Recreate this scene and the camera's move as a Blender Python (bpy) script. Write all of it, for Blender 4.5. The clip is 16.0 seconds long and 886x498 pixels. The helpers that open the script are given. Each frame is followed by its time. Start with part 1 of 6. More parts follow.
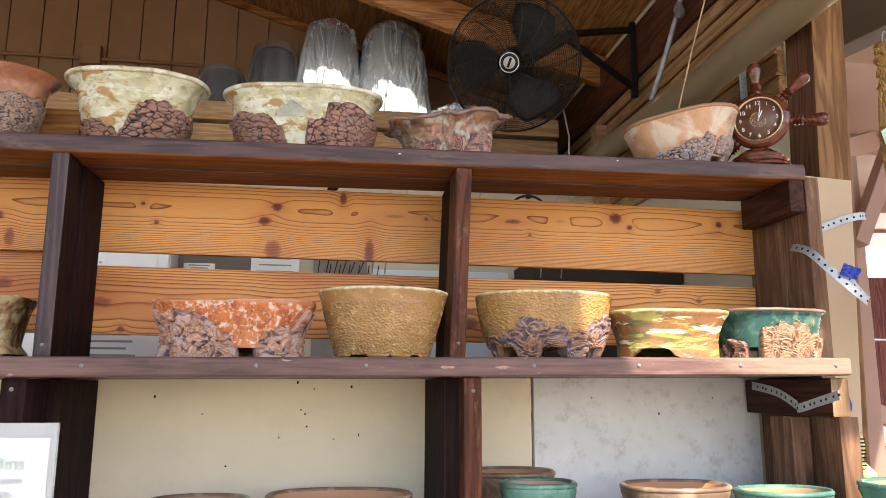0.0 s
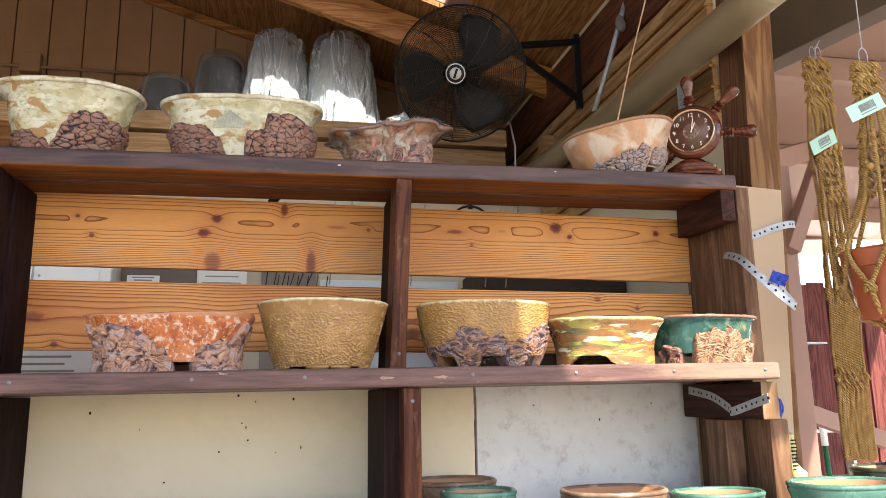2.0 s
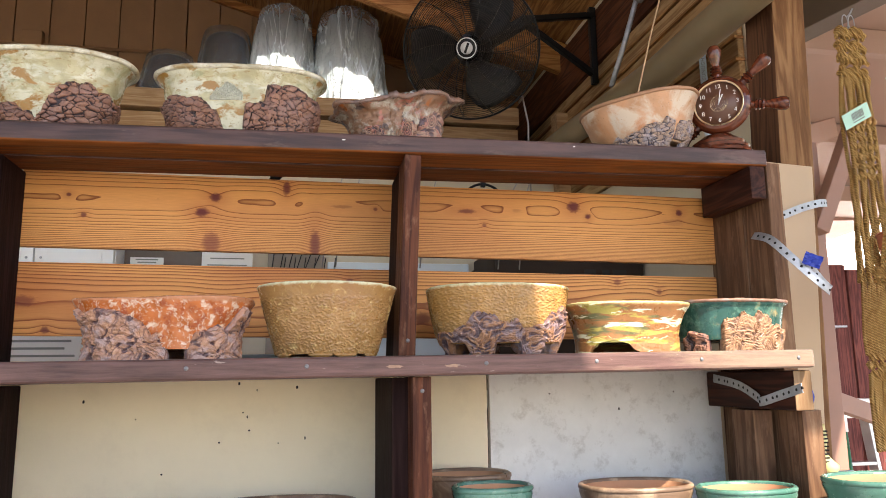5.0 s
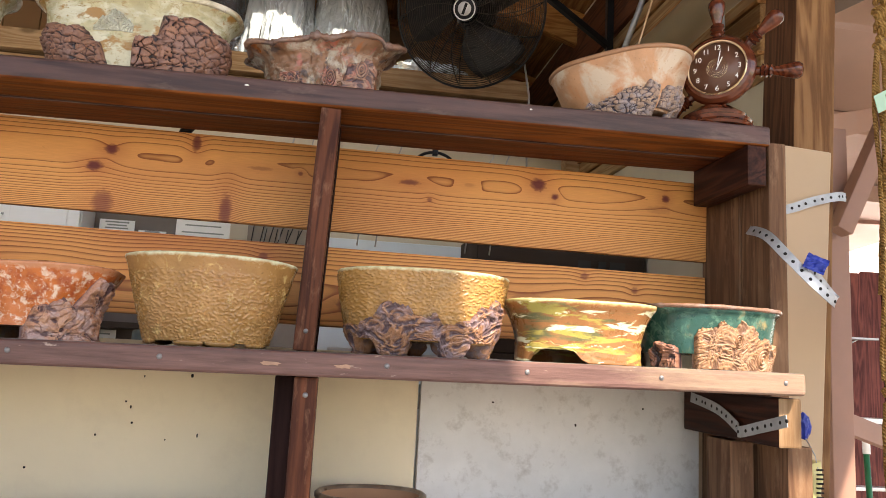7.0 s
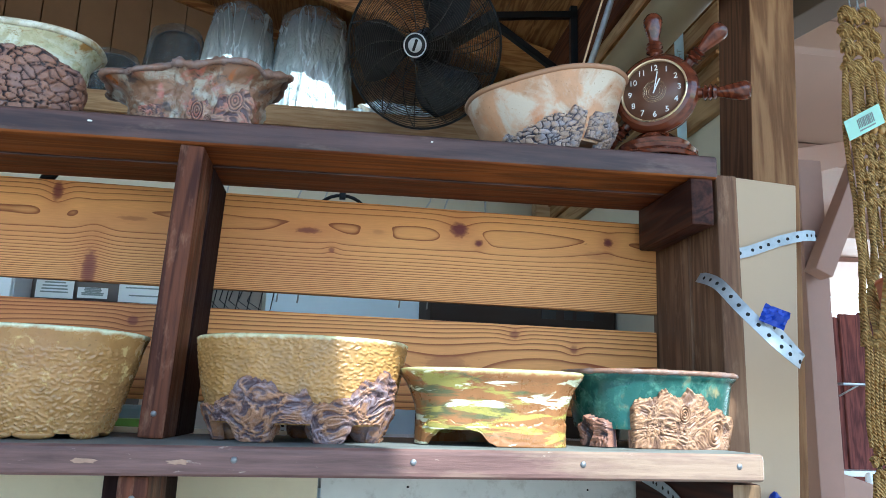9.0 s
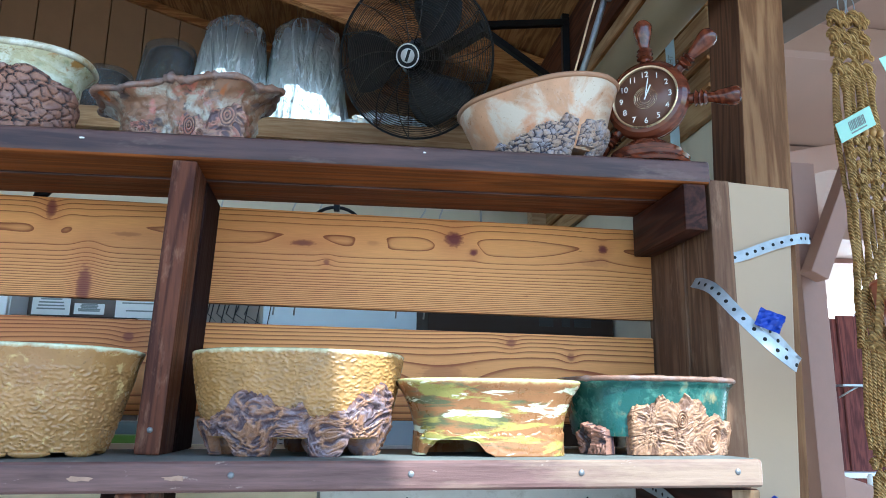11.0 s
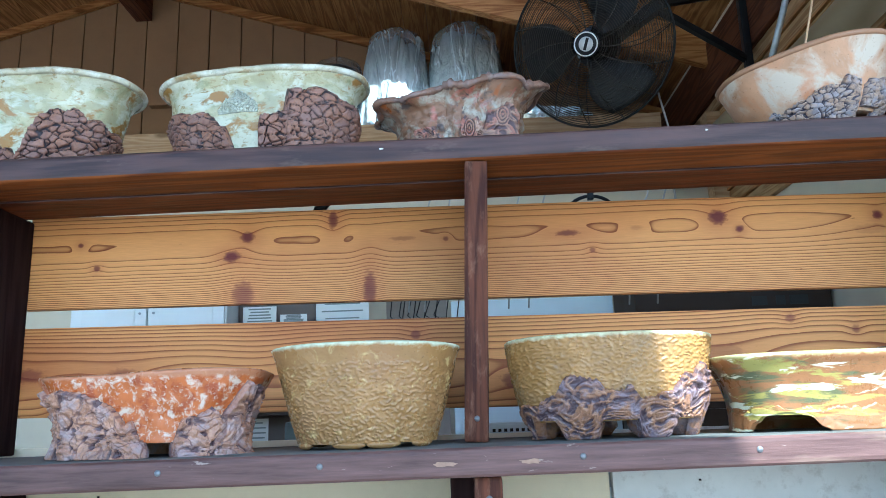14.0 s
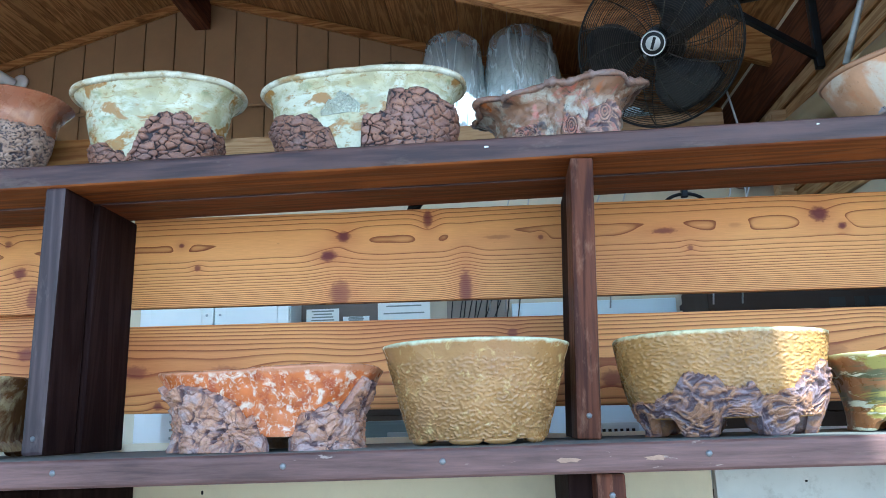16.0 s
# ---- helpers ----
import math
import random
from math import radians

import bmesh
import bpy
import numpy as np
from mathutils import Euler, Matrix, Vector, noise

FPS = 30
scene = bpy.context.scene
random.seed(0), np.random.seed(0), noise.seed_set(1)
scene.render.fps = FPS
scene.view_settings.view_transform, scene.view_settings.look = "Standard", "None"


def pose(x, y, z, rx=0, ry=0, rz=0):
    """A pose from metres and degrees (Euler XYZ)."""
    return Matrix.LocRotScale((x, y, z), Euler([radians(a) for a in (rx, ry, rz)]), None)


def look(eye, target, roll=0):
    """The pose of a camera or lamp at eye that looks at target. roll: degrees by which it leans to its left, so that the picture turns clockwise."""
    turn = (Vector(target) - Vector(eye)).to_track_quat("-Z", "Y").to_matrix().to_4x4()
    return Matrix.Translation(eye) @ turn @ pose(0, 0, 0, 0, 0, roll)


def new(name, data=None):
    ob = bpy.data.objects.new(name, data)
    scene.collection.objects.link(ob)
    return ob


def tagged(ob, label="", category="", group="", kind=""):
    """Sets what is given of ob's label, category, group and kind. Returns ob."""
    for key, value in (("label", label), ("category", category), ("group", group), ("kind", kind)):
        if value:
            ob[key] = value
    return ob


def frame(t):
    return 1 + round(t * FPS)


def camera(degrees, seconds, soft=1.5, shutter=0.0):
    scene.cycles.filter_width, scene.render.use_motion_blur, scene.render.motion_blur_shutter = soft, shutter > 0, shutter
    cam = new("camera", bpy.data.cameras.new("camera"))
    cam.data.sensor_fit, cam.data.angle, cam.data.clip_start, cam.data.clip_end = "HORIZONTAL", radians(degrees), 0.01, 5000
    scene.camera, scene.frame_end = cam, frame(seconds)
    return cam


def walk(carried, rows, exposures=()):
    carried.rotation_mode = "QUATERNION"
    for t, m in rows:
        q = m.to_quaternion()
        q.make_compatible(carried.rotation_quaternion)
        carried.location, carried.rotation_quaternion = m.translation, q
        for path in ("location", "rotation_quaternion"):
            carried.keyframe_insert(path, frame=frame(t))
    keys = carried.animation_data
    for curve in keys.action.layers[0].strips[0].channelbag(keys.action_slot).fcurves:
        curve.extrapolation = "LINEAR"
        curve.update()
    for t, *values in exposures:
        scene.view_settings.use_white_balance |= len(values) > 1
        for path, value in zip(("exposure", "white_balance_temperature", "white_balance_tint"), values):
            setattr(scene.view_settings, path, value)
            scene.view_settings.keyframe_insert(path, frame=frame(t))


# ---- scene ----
cam = camera(60.8, 16.0, soft=0.9)
PATH = [
    (0, (-0.048, 0.226, 1.620), (0.243, 2.171, 1.985), 0.2),
    (0.5, (-0.036, 0.222, 1.622), (0.323, 2.157, 1.983), -0.2),
    (1, (-0.027, 0.215, 1.622), (0.372, 2.141, 1.990), -0.5),
    (1.5, (-0.015, 0.208, 1.622), (0.39, 2.13, 2.001), -0.7),
    (2, (-0.015, 0.209, 1.622), (0.39, 2.129, 2.009), -0.9),
    (2.5, (-0.016, 0.211, 1.623), (0.375, 2.133, 2.015), -0.9),
    (3, (-0.016, 0.211, 1.623), (0.36, 2.136, 2.013), -0.8),
    (3.5, (-0.016, 0.212, 1.623), (0.351, 2.141, 2.007), -0.7),
    (3.7, (-0.015, 0.209, 1.622), (0.347, 2.138, 2.004), -0.8),
    (5.8, (0.055, 0.418, 1.649), (0.45, 2.353, 1.966), -0.6),
    (6, (0.093, 0.442, 1.651), (0.486, 2.378, 1.965), -0.3),
    (6.5, (0.193, 0.476, 1.663), (0.557, 2.42, 1.96), 1.7),
    (7, (0.267, 0.544, 1.679), (0.554, 2.501, 1.973), 3.0),
    (7.5, (0.31, 0.647, 1.706), (0.588, 2.6, 2.039), 2.6),
    (8, (0.367, 0.697, 1.719), (0.643, 2.643, 2.092), 2.0),
    (8.5, (0.445, 0.719, 1.731), (0.713, 2.661, 2.129), 1.8),
    (9, (0.476, 0.728, 1.737), (0.746, 2.666, 2.151), 1.8),
    (9.5, (0.476, 0.727, 1.742), (0.747, 2.664, 2.16), 1.8),
    (11.8, (0.483, 0.726, 1.738), (0.75, 2.659, 2.18), -0.0),
    (12, (0.477, 0.717, 1.74), (0.735, 2.652, 2.177), -0.0),
    (12.5, (0.46, 0.726, 1.731), (0.685, 2.664, 2.172), -1.0),
    (13, (0.391, 0.722, 1.722), (0.521, 2.669, 2.162), -1.6),
    (13.5, (0.293, 0.731, 1.724), (0.327, 2.683, 2.159), -1.7),
    (14, (0.217, 0.722, 1.722), (0.169, 2.674, 2.156), -1.9),
    (14.5, (0.162, 0.713, 1.716), (0.05, 2.661, 2.157), -1.9),
    (15, (0.132, 0.713, 1.716), (-0.017, 2.658, 2.16), -1.8),
    (15.5, (0.12, 0.716, 1.712), (-0.042, 2.658, 2.164), -1.7),
    (16, (0.108, 0.714, 1.713), (-0.037, 2.658, 2.162), -1.5),
]
walk(cam, [(t, look(eye, target, roll)) for t, eye, target, roll in PATH],
     exposures=[(0, 1.76, 7200, 15), (5.8, 1.69, 7300, 15), (7.0, 1.60, 7800, 16), (8.0, 1.55, 8600, 16), (8.5, 1.57, 6600, 4), (9.0, 1.65, 5250, -4), (12.0, 1.74, 5000, -3), (16.0, 1.98, 4950, -4)])

# ---- world and light ----
SUN_EL, SUN_AZ = 48.0, 24.0          # elevation; degrees to the right of straight out of the open front
world = bpy.data.worlds.new("world")
scene.world = world
world.use_nodes = True
wn = world.node_tree
sky = wn.nodes.new("ShaderNodeTexSky")
sky.sky_type, sky.sun_disc = "NISHITA", False
sky.sun_elevation, sky.sun_rotation = radians(SUN_EL), radians(180 - SUN_AZ)
wn.links.new(sky.outputs[0], wn.nodes["Background"].inputs[0])
wn.nodes["Background"].inputs[1].default_value = 0.145
sun = new("sun", bpy.data.lights.new("sun", "SUN"))
sun.data.energy, sun.data.angle, sun.data.color = 4.3, radians(0.6), (1.0, 0.93, 0.82)
sa, se = radians(SUN_AZ), radians(SUN_EL)
sun_dir = Vector((math.sin(sa) * math.cos(se), -math.cos(sa) * math.cos(se), math.sin(se)))
sun.matrix_world = look(sun_dir * 30, (0, 0, 0))


# ---- small builders ----
def thing(name, loc, label, category, group="", rz=0.0, kind=""):
    ob = new(name)
    ob.matrix_world = pose(*loc, 0, 0, rz)
    ob.empty_display_size = 0.05
    return tagged(ob, label, category, group, kind)


def mesh_of(name, bm):
    me = bpy.data.meshes.new(name)
    bm.to_mesh(me)
    bm.free()
    return me


def part(name, bm, material, parent=None, label="", m=None):
    me = bm if isinstance(bm, bpy.types.Mesh) else mesh_of(name, bm)
    if not me.materials:
        for one in (material if isinstance(material, (list, tuple)) else [material]):
            me.materials.append(one)
    ob = new(name, me)
    if parent is not None:
        ob.parent = parent
    if m is not None:
        ob.matrix_local = m
    return tagged(ob, label)


def structure(name, bm, material, label, category):
    ob = part(name, bm, material)
    return tagged(ob, label, category, "", "structure")


def smooth(me, angle=40):
    for p in me.polygons:
        p.use_smooth = True
    try:
        me.set_sharp_from_angle(angle=radians(angle))
    except AttributeError:
        pass
    return me


def box(x0, x1, y0, y1, z0, z1, bevel=0.0, seg=2, bm=None, m=None):
    """A box between two corners, with rounded edges."""
    own = bmesh.new()
    bmesh.ops.create_cube(own, size=1)
    bmesh.ops.scale(own, vec=(abs(x1 - x0), abs(y1 - y0), abs(z1 - z0)), verts=own.verts)
    bmesh.ops.translate(own, vec=((x0 + x1) / 2, (y0 + y1) / 2, (z0 + z1) / 2), verts=own.verts)
    if bevel:
        bmesh.ops.bevel(own, geom=own.edges[:], offset=bevel, segments=seg, affect="EDGES", profile=0.6)
    if m is not None:
        bmesh.ops.transform(own, matrix=m, verts=own.verts)
    if bm is None:
        return own
    me = mesh_of("tmp", own)
    bm.from_mesh(me)
    bpy.data.meshes.remove(me)
    return bm


def beam(a, b, w, h, bevel=0.003, up=(0, 0, 1), bm=None):
    """A timber of width w and height h from a to b."""
    a, b = Vector(a), Vector(b)
    d = (b - a).normalized()
    side = d.cross(Vector(up)).normalized()
    top = side.cross(d)
    m = Matrix((side, d, top)).transposed().to_4x4()
    m.translation = a
    return box(-w / 2, w / 2, 0, (b - a).length, -h / 2, h / 2, bevel, 2, bm, m)


def tube(points, r, sides=6, closed=False, bm=None, radii=None):
    """A round wire along points."""
    bm = bm or bmesh.new()
    pts = [Vector(p) for p in points]
    n = len(pts)
    rings, ref = [], None
    for i, p in enumerate(pts):
        a = pts[i - 1] if (i or closed) else pts[i]
        b = pts[(i + 1) % n] if (i < n - 1 or closed) else pts[i]
        d = (b - a).normalized()
        if ref is None:
            ref = d.orthogonal().normalized()
        u = (ref - d * ref.dot(d))
        u = u.normalized() if u.length > 1e-6 else d.orthogonal().normalized()
        ref = u
        v = d.cross(u)
        rr = radii[i] if radii else r
        rings.append([bm.verts.new(p + (u * math.cos(k * math.tau / sides) + v * math.sin(k * math.tau / sides)) * rr) for k in range(sides)])
    for i in range(n if closed else n - 1):
        p, q = rings[i], rings[(i + 1) % n]
        for k in range(sides):
            bm.faces.new((p[k], p[(k + 1) % sides], q[(k + 1) % sides], q[k])).smooth = True
    if not closed:
        bm.faces.new(rings[0][::-1])
        bm.faces.new(rings[-1])
    return bm


def lathe(profile, sides=48, bm=None, m=None):
    """A turned body: profile of (radius, z), round the z axis."""
    own = bmesh.new()
    rings = []
    for r, z in profile:
        if r < 1e-5:
            rings.append([own.verts.new((0, 0, z))])
        else:
            rings.append([own.verts.new((r * math.cos(k * math.tau / sides), r * math.sin(k * math.tau / sides), z)) for k in range(sides)])
    for p, q in zip(rings, rings[1:]):
        for k in range(sides):
            a, b, c, d = p[k % len(p)], p[(k + 1) % len(p)], q[(k + 1) % len(q)], q[k % len(q)]
            f = [v for i, v in enumerate((a, b, c, d)) if v not in (a, b, c, d)[:i]]
            if len(f) > 2:
                own.faces.new(f).smooth = True
    bmesh.ops.recalc_face_normals(own, faces=own.faces)
    if m is not None:
        bmesh.ops.transform(own, matrix=m, verts=own.verts)
    if bm is None:
        return own
    me = mesh_of("tmp", own)
    bm.from_mesh(me)
    bpy.data.meshes.remove(me)
    return bm


def ease(a, b, x):
    t = max(0.0, min(1.0, (x - a) / (b - a)))
    return t * t * (3 - 2 * t)


# ---- materials ----
class Nodes:
    """A node material, built step by step."""

    def __init__(self, name, rough=0.6, metal=0.0, coords="Object"):
        self.m = bpy.data.materials.new(name)
        self.m.use_nodes = True
        self.t = self.m.node_tree
        self.b = self.t.nodes["Principled BSDF"]
        self.b.inputs["Roughness"].default_value = rough
        self.b.inputs["Metallic"].default_value = metal
        self.b.inputs["Specular IOR Level"].default_value = 0.5
        self.co = self.t.nodes.new("ShaderNodeTexCoord").outputs[coords]

    def n(self, kind, *ins, **props):
        node = self.t.nodes.new(kind)
        for k, v in props.items():
            setattr(node, k, v)
        for i, v in enumerate(ins):
            self.put(node.inputs[i], v)
        return node

    def put(self, socket, v):
        if v is None:
            return
        if isinstance(v, bpy.types.NodeSocket):
            self.t.links.new(v, socket)
        elif isinstance(v, (tuple, list)) and len(v) == 3 and socket.type == "RGBA":
            socket.default_value = (*v, 1)
        else:
            socket.default_value = v

    def scaled(self, sx, sy, sz, vec=None, spread=0.0):
        node = self.n("ShaderNodeMapping", vec or self.co)
        node.inputs["Scale"].default_value = (sx, sy, sz)
        if spread:
            info = self.n("ShaderNodeObjectInfo")
            off = self.n("ShaderNodeVectorMath", info.outputs["Random"], (spread, spread * 0.7, spread * 1.3), operation="MULTIPLY")
            self.put(node.inputs["Location"], off.outputs[0])
        return node.outputs[0]

    def noise(self, vec, scale, detail=4, rough=0.55, distort=0.0):
        node = self.n("ShaderNodeTexNoise", vec)
        node.inputs["Scale"].default_value = scale
        node.inputs["Detail"].default_value = detail
        node.inputs["Roughness"].default_value = rough
        node.inputs["Distortion"].default_value = distort
        return node.outputs[0]

    def cells(self, vec, scale, feature="F1", rand=1.0):
        node = self.n("ShaderNodeTexVoronoi", vec, feature=feature)
        node.inputs["Scale"].default_value = scale
        node.inputs["Randomness"].default_value = rand
        return node.outputs["Distance"]

    def math(self, op, a, b=None, c=None, clamp=False):
        node = self.n("ShaderNodeMath", a, b, c, operation=op, use_clamp=clamp)
        return node.outputs[0]

    def ramp(self, fac, stops):
        node = self.n("ShaderNodeValToRGB", fac)
        els = node.color_ramp.elements
        while len(els) < len(stops):
            els.new(0.5)
        for e, (p, c) in zip(els, stops):
            e.position = p
            e.color = (*c, 1) if isinstance(c, (tuple, list)) else (c, c, c, 1)
        return node.outputs[0]

    def mix(self, fac, a, b, blend="MIX"):
        node = self.n("ShaderNodeMix", data_type="RGBA", blend_type=blend)
        self.put(node.inputs["Factor"], fac)
        self.put(node.inputs[6], a)
        self.put(node.inputs[7], b)
        return node.outputs[2]

    def bump(self, height, strength=0.3, dist=0.003):
        node = self.n("ShaderNodeBump")
        node.inputs["Strength"].default_value = strength
        node.inputs["Distance"].default_value = dist
        self.put(node.inputs["Height"], height)
        if self.b.inputs["Normal"].links:
            self.put(node.inputs["Normal"], self.b.inputs["Normal"].links[0].from_socket)
        self.put(self.b.inputs["Normal"], node.outputs[0])

    def done(self, color=None, rough=None):
        if color is not None:
            self.put(self.b.inputs["Base Color"], color)
        if rough is not None:
            self.put(self.b.inputs["Roughness"], rough)
        return self.m


def timber(name, light, dark, axis="x", rough=0.6, wear=None, wear_amount=0.0, fine=1.0, bump=0.25, spread=5.0, knots=True, gloss=0.10):
    """Wood with its grain along an axis: fine fibres, broad bands, knots and worn patches."""
    k = Nodes(name, rough)
    k.b.inputs["Specular IOR Level"].default_value = gloss
    s = {"x": (1.2, 16, 16), "y": (16, 1.2, 16), "z": (16, 16, 1.2)}[axis]
    vec = k.scaled(*s, spread=spread)
    broad = k.noise(vec, 1.0, 3, 0.5, 0.6)
    bands = k.math("SINE", k.math("MULTIPLY", broad, 42.0))
    fibre = k.noise(k.scaled(*[q * 7 for q in s], spread=spread), 1.4 * fine, 5, 0.65)
    line = k.ramp(k.math("MULTIPLY_ADD", bands, 0.22, fibre), [(0.25, dark), (0.75, light)])
    stain = k.noise(k.scaled(2, 2, 2, spread=spread), 1.6, 4, 0.6)
    col = k.mix(k.ramp(stain, [(0.35, 0.0), (0.75, 0.45)]), line, tuple(c * 0.55 for c in dark))
    if knots:
        kn = k.cells(k.scaled(*[2.2 if q < 5 else 5.5 for q in s], spread=spread), 1.0)
        col = k.mix(k.ramp(kn, [(0.05, 0.85), (0.11, 0.0)]), col, tuple(c * 0.5 for c in dark))
    if wear:
        w = k.noise(k.scaled(*[q * 0.7 + 3 for q in s], spread=spread), 2.3, 6, 0.7)
        col = k.mix(k.ramp(w, [(0.62 - wear_amount * 0.2, 0.0), (0.66, wear_amount)]), col, wear)
    k.bump(fibre, bump, 0.002)
    return k.done(col, k.ramp(fibre, [(0.3, rough - 0.12), (0.8, min(1, rough + 0.15))]))


def plain(name, color, rough=0.6, metal=0.0, vary=0.15, scale=8.0, grain=120.0, bump=0.1, dirt=None, dirt_amount=0.3, spread=3.0):
    """A painted, plastic or metal surface with slight unevenness and dirt."""
    k = Nodes(name, rough, metal)
    a = k.noise(k.scaled(1, 1, 1, spread=spread), scale, 5, 0.6)
    g = k.noise(k.scaled(1, 1, 1, spread=spread), grain, 3, 0.6)
    lo = tuple(c * (1 - vary) for c in color)
    hi = tuple(min(1, c * (1 + vary * 0.6)) for c in color)
    col = k.ramp(a, [(0.3, lo), (0.7, hi)])
    if dirt:
        d = k.noise(k.scaled(1, 1, 1, spread=spread), scale * 2.7, 8, 0.72)
        col = k.mix(k.ramp(d, [(0.52, 0.0), (0.72, dirt_amount)]), col, dirt)
    k.bump(g, bump, 0.001)
    return k.done(col, k.ramp(a, [(0.3, max(0.02, rough - 0.08)), (0.7, min(1, rough + 0.1))]))


def knotted(name, knots, z0, height, light, dark, red, tight, heart=0.72, wave=1.3, blush=0.25, line=1.1, broad=0.13):
    """Pale softwood board, sawn near its heart (heart: where, of its height): thin dark growth lines that close up
    away from the heart and flow round named knots: (x, z, size, stretch, redness)."""
    k = Nodes(name, 0.5)
    k.b.inputs["Specular IOR Level"].default_value = 0.2
    sep = k.n("ShaderNodeSeparateXYZ", k.co)
    x, z = sep.outputs[0], sep.outputs[2]
    rel = k.math("DIVIDE", k.math("SUBTRACT", z, z0), height)
    wander = k.noise(k.scaled(1.6, 1, 5), 1.0, 1.5, 0.4)
    wander2 = k.noise(k.scaled(7, 1, 16), 1.0, 2, 0.5)
    away = k.math("SUBTRACT", rel, heart)
    v = k.math("MULTIPLY", k.math("MULTIPLY", away, away), tight)
    v = k.math("ADD", v, k.math("MULTIPLY_ADD", wander, wave, k.math("MULTIPLY", wander2, 0.45)))
    spots = None
    reds = None
    ragged = k.math("MULTIPLY_ADD", k.noise(k.scaled(90, 1, 160), 1.0, 3, 0.6), 2.2, -0.1)
    for kx, kz, size, stretch, redness in knots:
        dx = k.math("DIVIDE", k.math("SUBTRACT", x, kx), size * stretch)
        dz = k.math("DIVIDE", k.math("SUBTRACT", z, kz), size)
        d2 = k.math("ADD", k.math("MULTIPLY", dx, dx), k.math("MULTIPLY", dz, dz))
        near = k.math("EXPONENT", k.math("MULTIPLY", d2, -0.22))
        v = k.math("MULTIPLY_ADD", near, 0.4 + 30 * size, v)
        d3 = k.math("MULTIPLY", d2, ragged)
        core = k.math("MULTIPLY", k.math("EXPONENT", k.math("MULTIPLY", k.math("MULTIPLY", d3, d3), -1.3)), redness)
        spots = core if spots is None else k.math("MAXIMUM", spots, core)
        halo = k.math("MULTIPLY", near, redness * 0.45)
        reds = halo if reds is None else k.math("MAXIMUM", reds, halo)
    saw = k.math("FRACT", v)
    slope = k.math("ADD", k.math("MULTIPLY", k.math("ABSOLUTE", away), 1.5), broad)
    late = k.ramp(k.math("DIVIDE", k.math("SUBTRACT", 1.0, saw), slope), [(0.0, 0.35), (0.04 * line, 1.0), (0.18 * line, 0.85), (0.34 * line, 0.30), (0.58 * line, 0.08), (0.62 * line, 0.0)])
    soft = k.ramp(k.noise(k.scaled(3, 1, 60), 1.0, 5, 0.6), [(0.3, 0.72), (0.7, 1.0)])
    base = k.mix(k.noise(k.scaled(1.2, 1, 9), 1.0, 4, 0.6), tuple(c * 0.84 for c in light), light)
    base = k.mix(k.ramp(k.noise(k.scaled(1.1, 1, 5), 1.3, 2, 0.4), [(0.52, 0.0), (0.66, blush)]), base, red)
    base = k.mix(k.math("MULTIPLY", k.math("POWER", saw, 1.6), 0.22), base, tuple(0.5 * (p + q) for p, q in zip(light, dark)))
    tone = k.mix(k.ramp(k.math("ABSOLUTE", away), [(0.12, min(1.0, broad * 1.6)), (0.34, 0.0)]), dark, tuple(c * 0.75 for c in red))
    col = k.mix(k.math("MULTIPLY", late, soft), base, tone)
    col = k.mix(reds, col, red)
    ring = k.ramp(spots, [(0.12, 0.0), (0.45, 0.55), (0.9, 0.95)])
    col = k.mix(ring, col, (0.13, 0.026, 0.030))
    fleck = k.noise(k.scaled(26, 1, 130), 1.0, 4, 0.7)
    col = k.mix(k.ramp(fleck, [(0.70, 0.0), (0.74, 0.55)]), col, dark)
    col = k.mix(k.ramp(k.noise(k.scaled(30, 30, 500), 1.0, 3, 0.6), [(0.35, 0.14), (0.7, 0.0)]), col, dark)
    k.bump(late, 0.16, 0.0012)
    k.bump(k.noise(k.scaled(20, 20, 500), 1.0, 3, 0.6), 0.15, 0.001)
    return k.done(col, k.ramp(fleck, [(0.3, 0.4), (0.7, 0.6)]))


STAIN = timber("dark_stained_wood", (0.100, 0.052, 0.047), (0.040, 0.020, 0.019), "x", 0.42, (0.20, 0.14, 0.11), 0.25, gloss=0.3)
STAIN_Z = timber("dark_stained_upright", (0.135, 0.048, 0.026), (0.052, 0.018, 0.012), "z", 0.5, (0.30, 0.16, 0.10), 0.45)
# dark stain with shade painted in, for rear boards and post sides
STAIN_SHADED = timber("shaded_stained_upright", (0.030, 0.016, 0.015), (0.016, 0.008, 0.008), "z", 0.65, knots=False, gloss=0.03)
# paler copy that puts the light on a post's front into the colour
STAIN_LIT = timber("lit_grey_stained_upright", (0.085, 0.055, 0.058), (0.040, 0.024, 0.026), "z", 0.5, (0.20, 0.15, 0.14), 0.3, knots=False, gloss=0.3)
STAIN_Y = timber("dark_stained_block", (0.075, 0.027, 0.018), (0.025, 0.010, 0.008), "y", 0.5)
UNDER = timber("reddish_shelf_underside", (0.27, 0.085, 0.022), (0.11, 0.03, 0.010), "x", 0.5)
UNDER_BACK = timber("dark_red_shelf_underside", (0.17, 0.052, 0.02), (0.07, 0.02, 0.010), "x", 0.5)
OLD_Z = timber("weathered_brown_upright", (0.235, 0.135, 0.080), (0.125, 0.065, 0.040), "z", 0.6, (0.34, 0.22, 0.14), 0.35)
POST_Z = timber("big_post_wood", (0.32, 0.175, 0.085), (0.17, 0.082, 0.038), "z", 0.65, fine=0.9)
# darker copy of the post wood, shade painted onto its left side
POST_SHADED = timber("big_post_shaded_side", (0.17, 0.08, 0.045), (0.085, 0.038, 0.022), "z", 0.6)
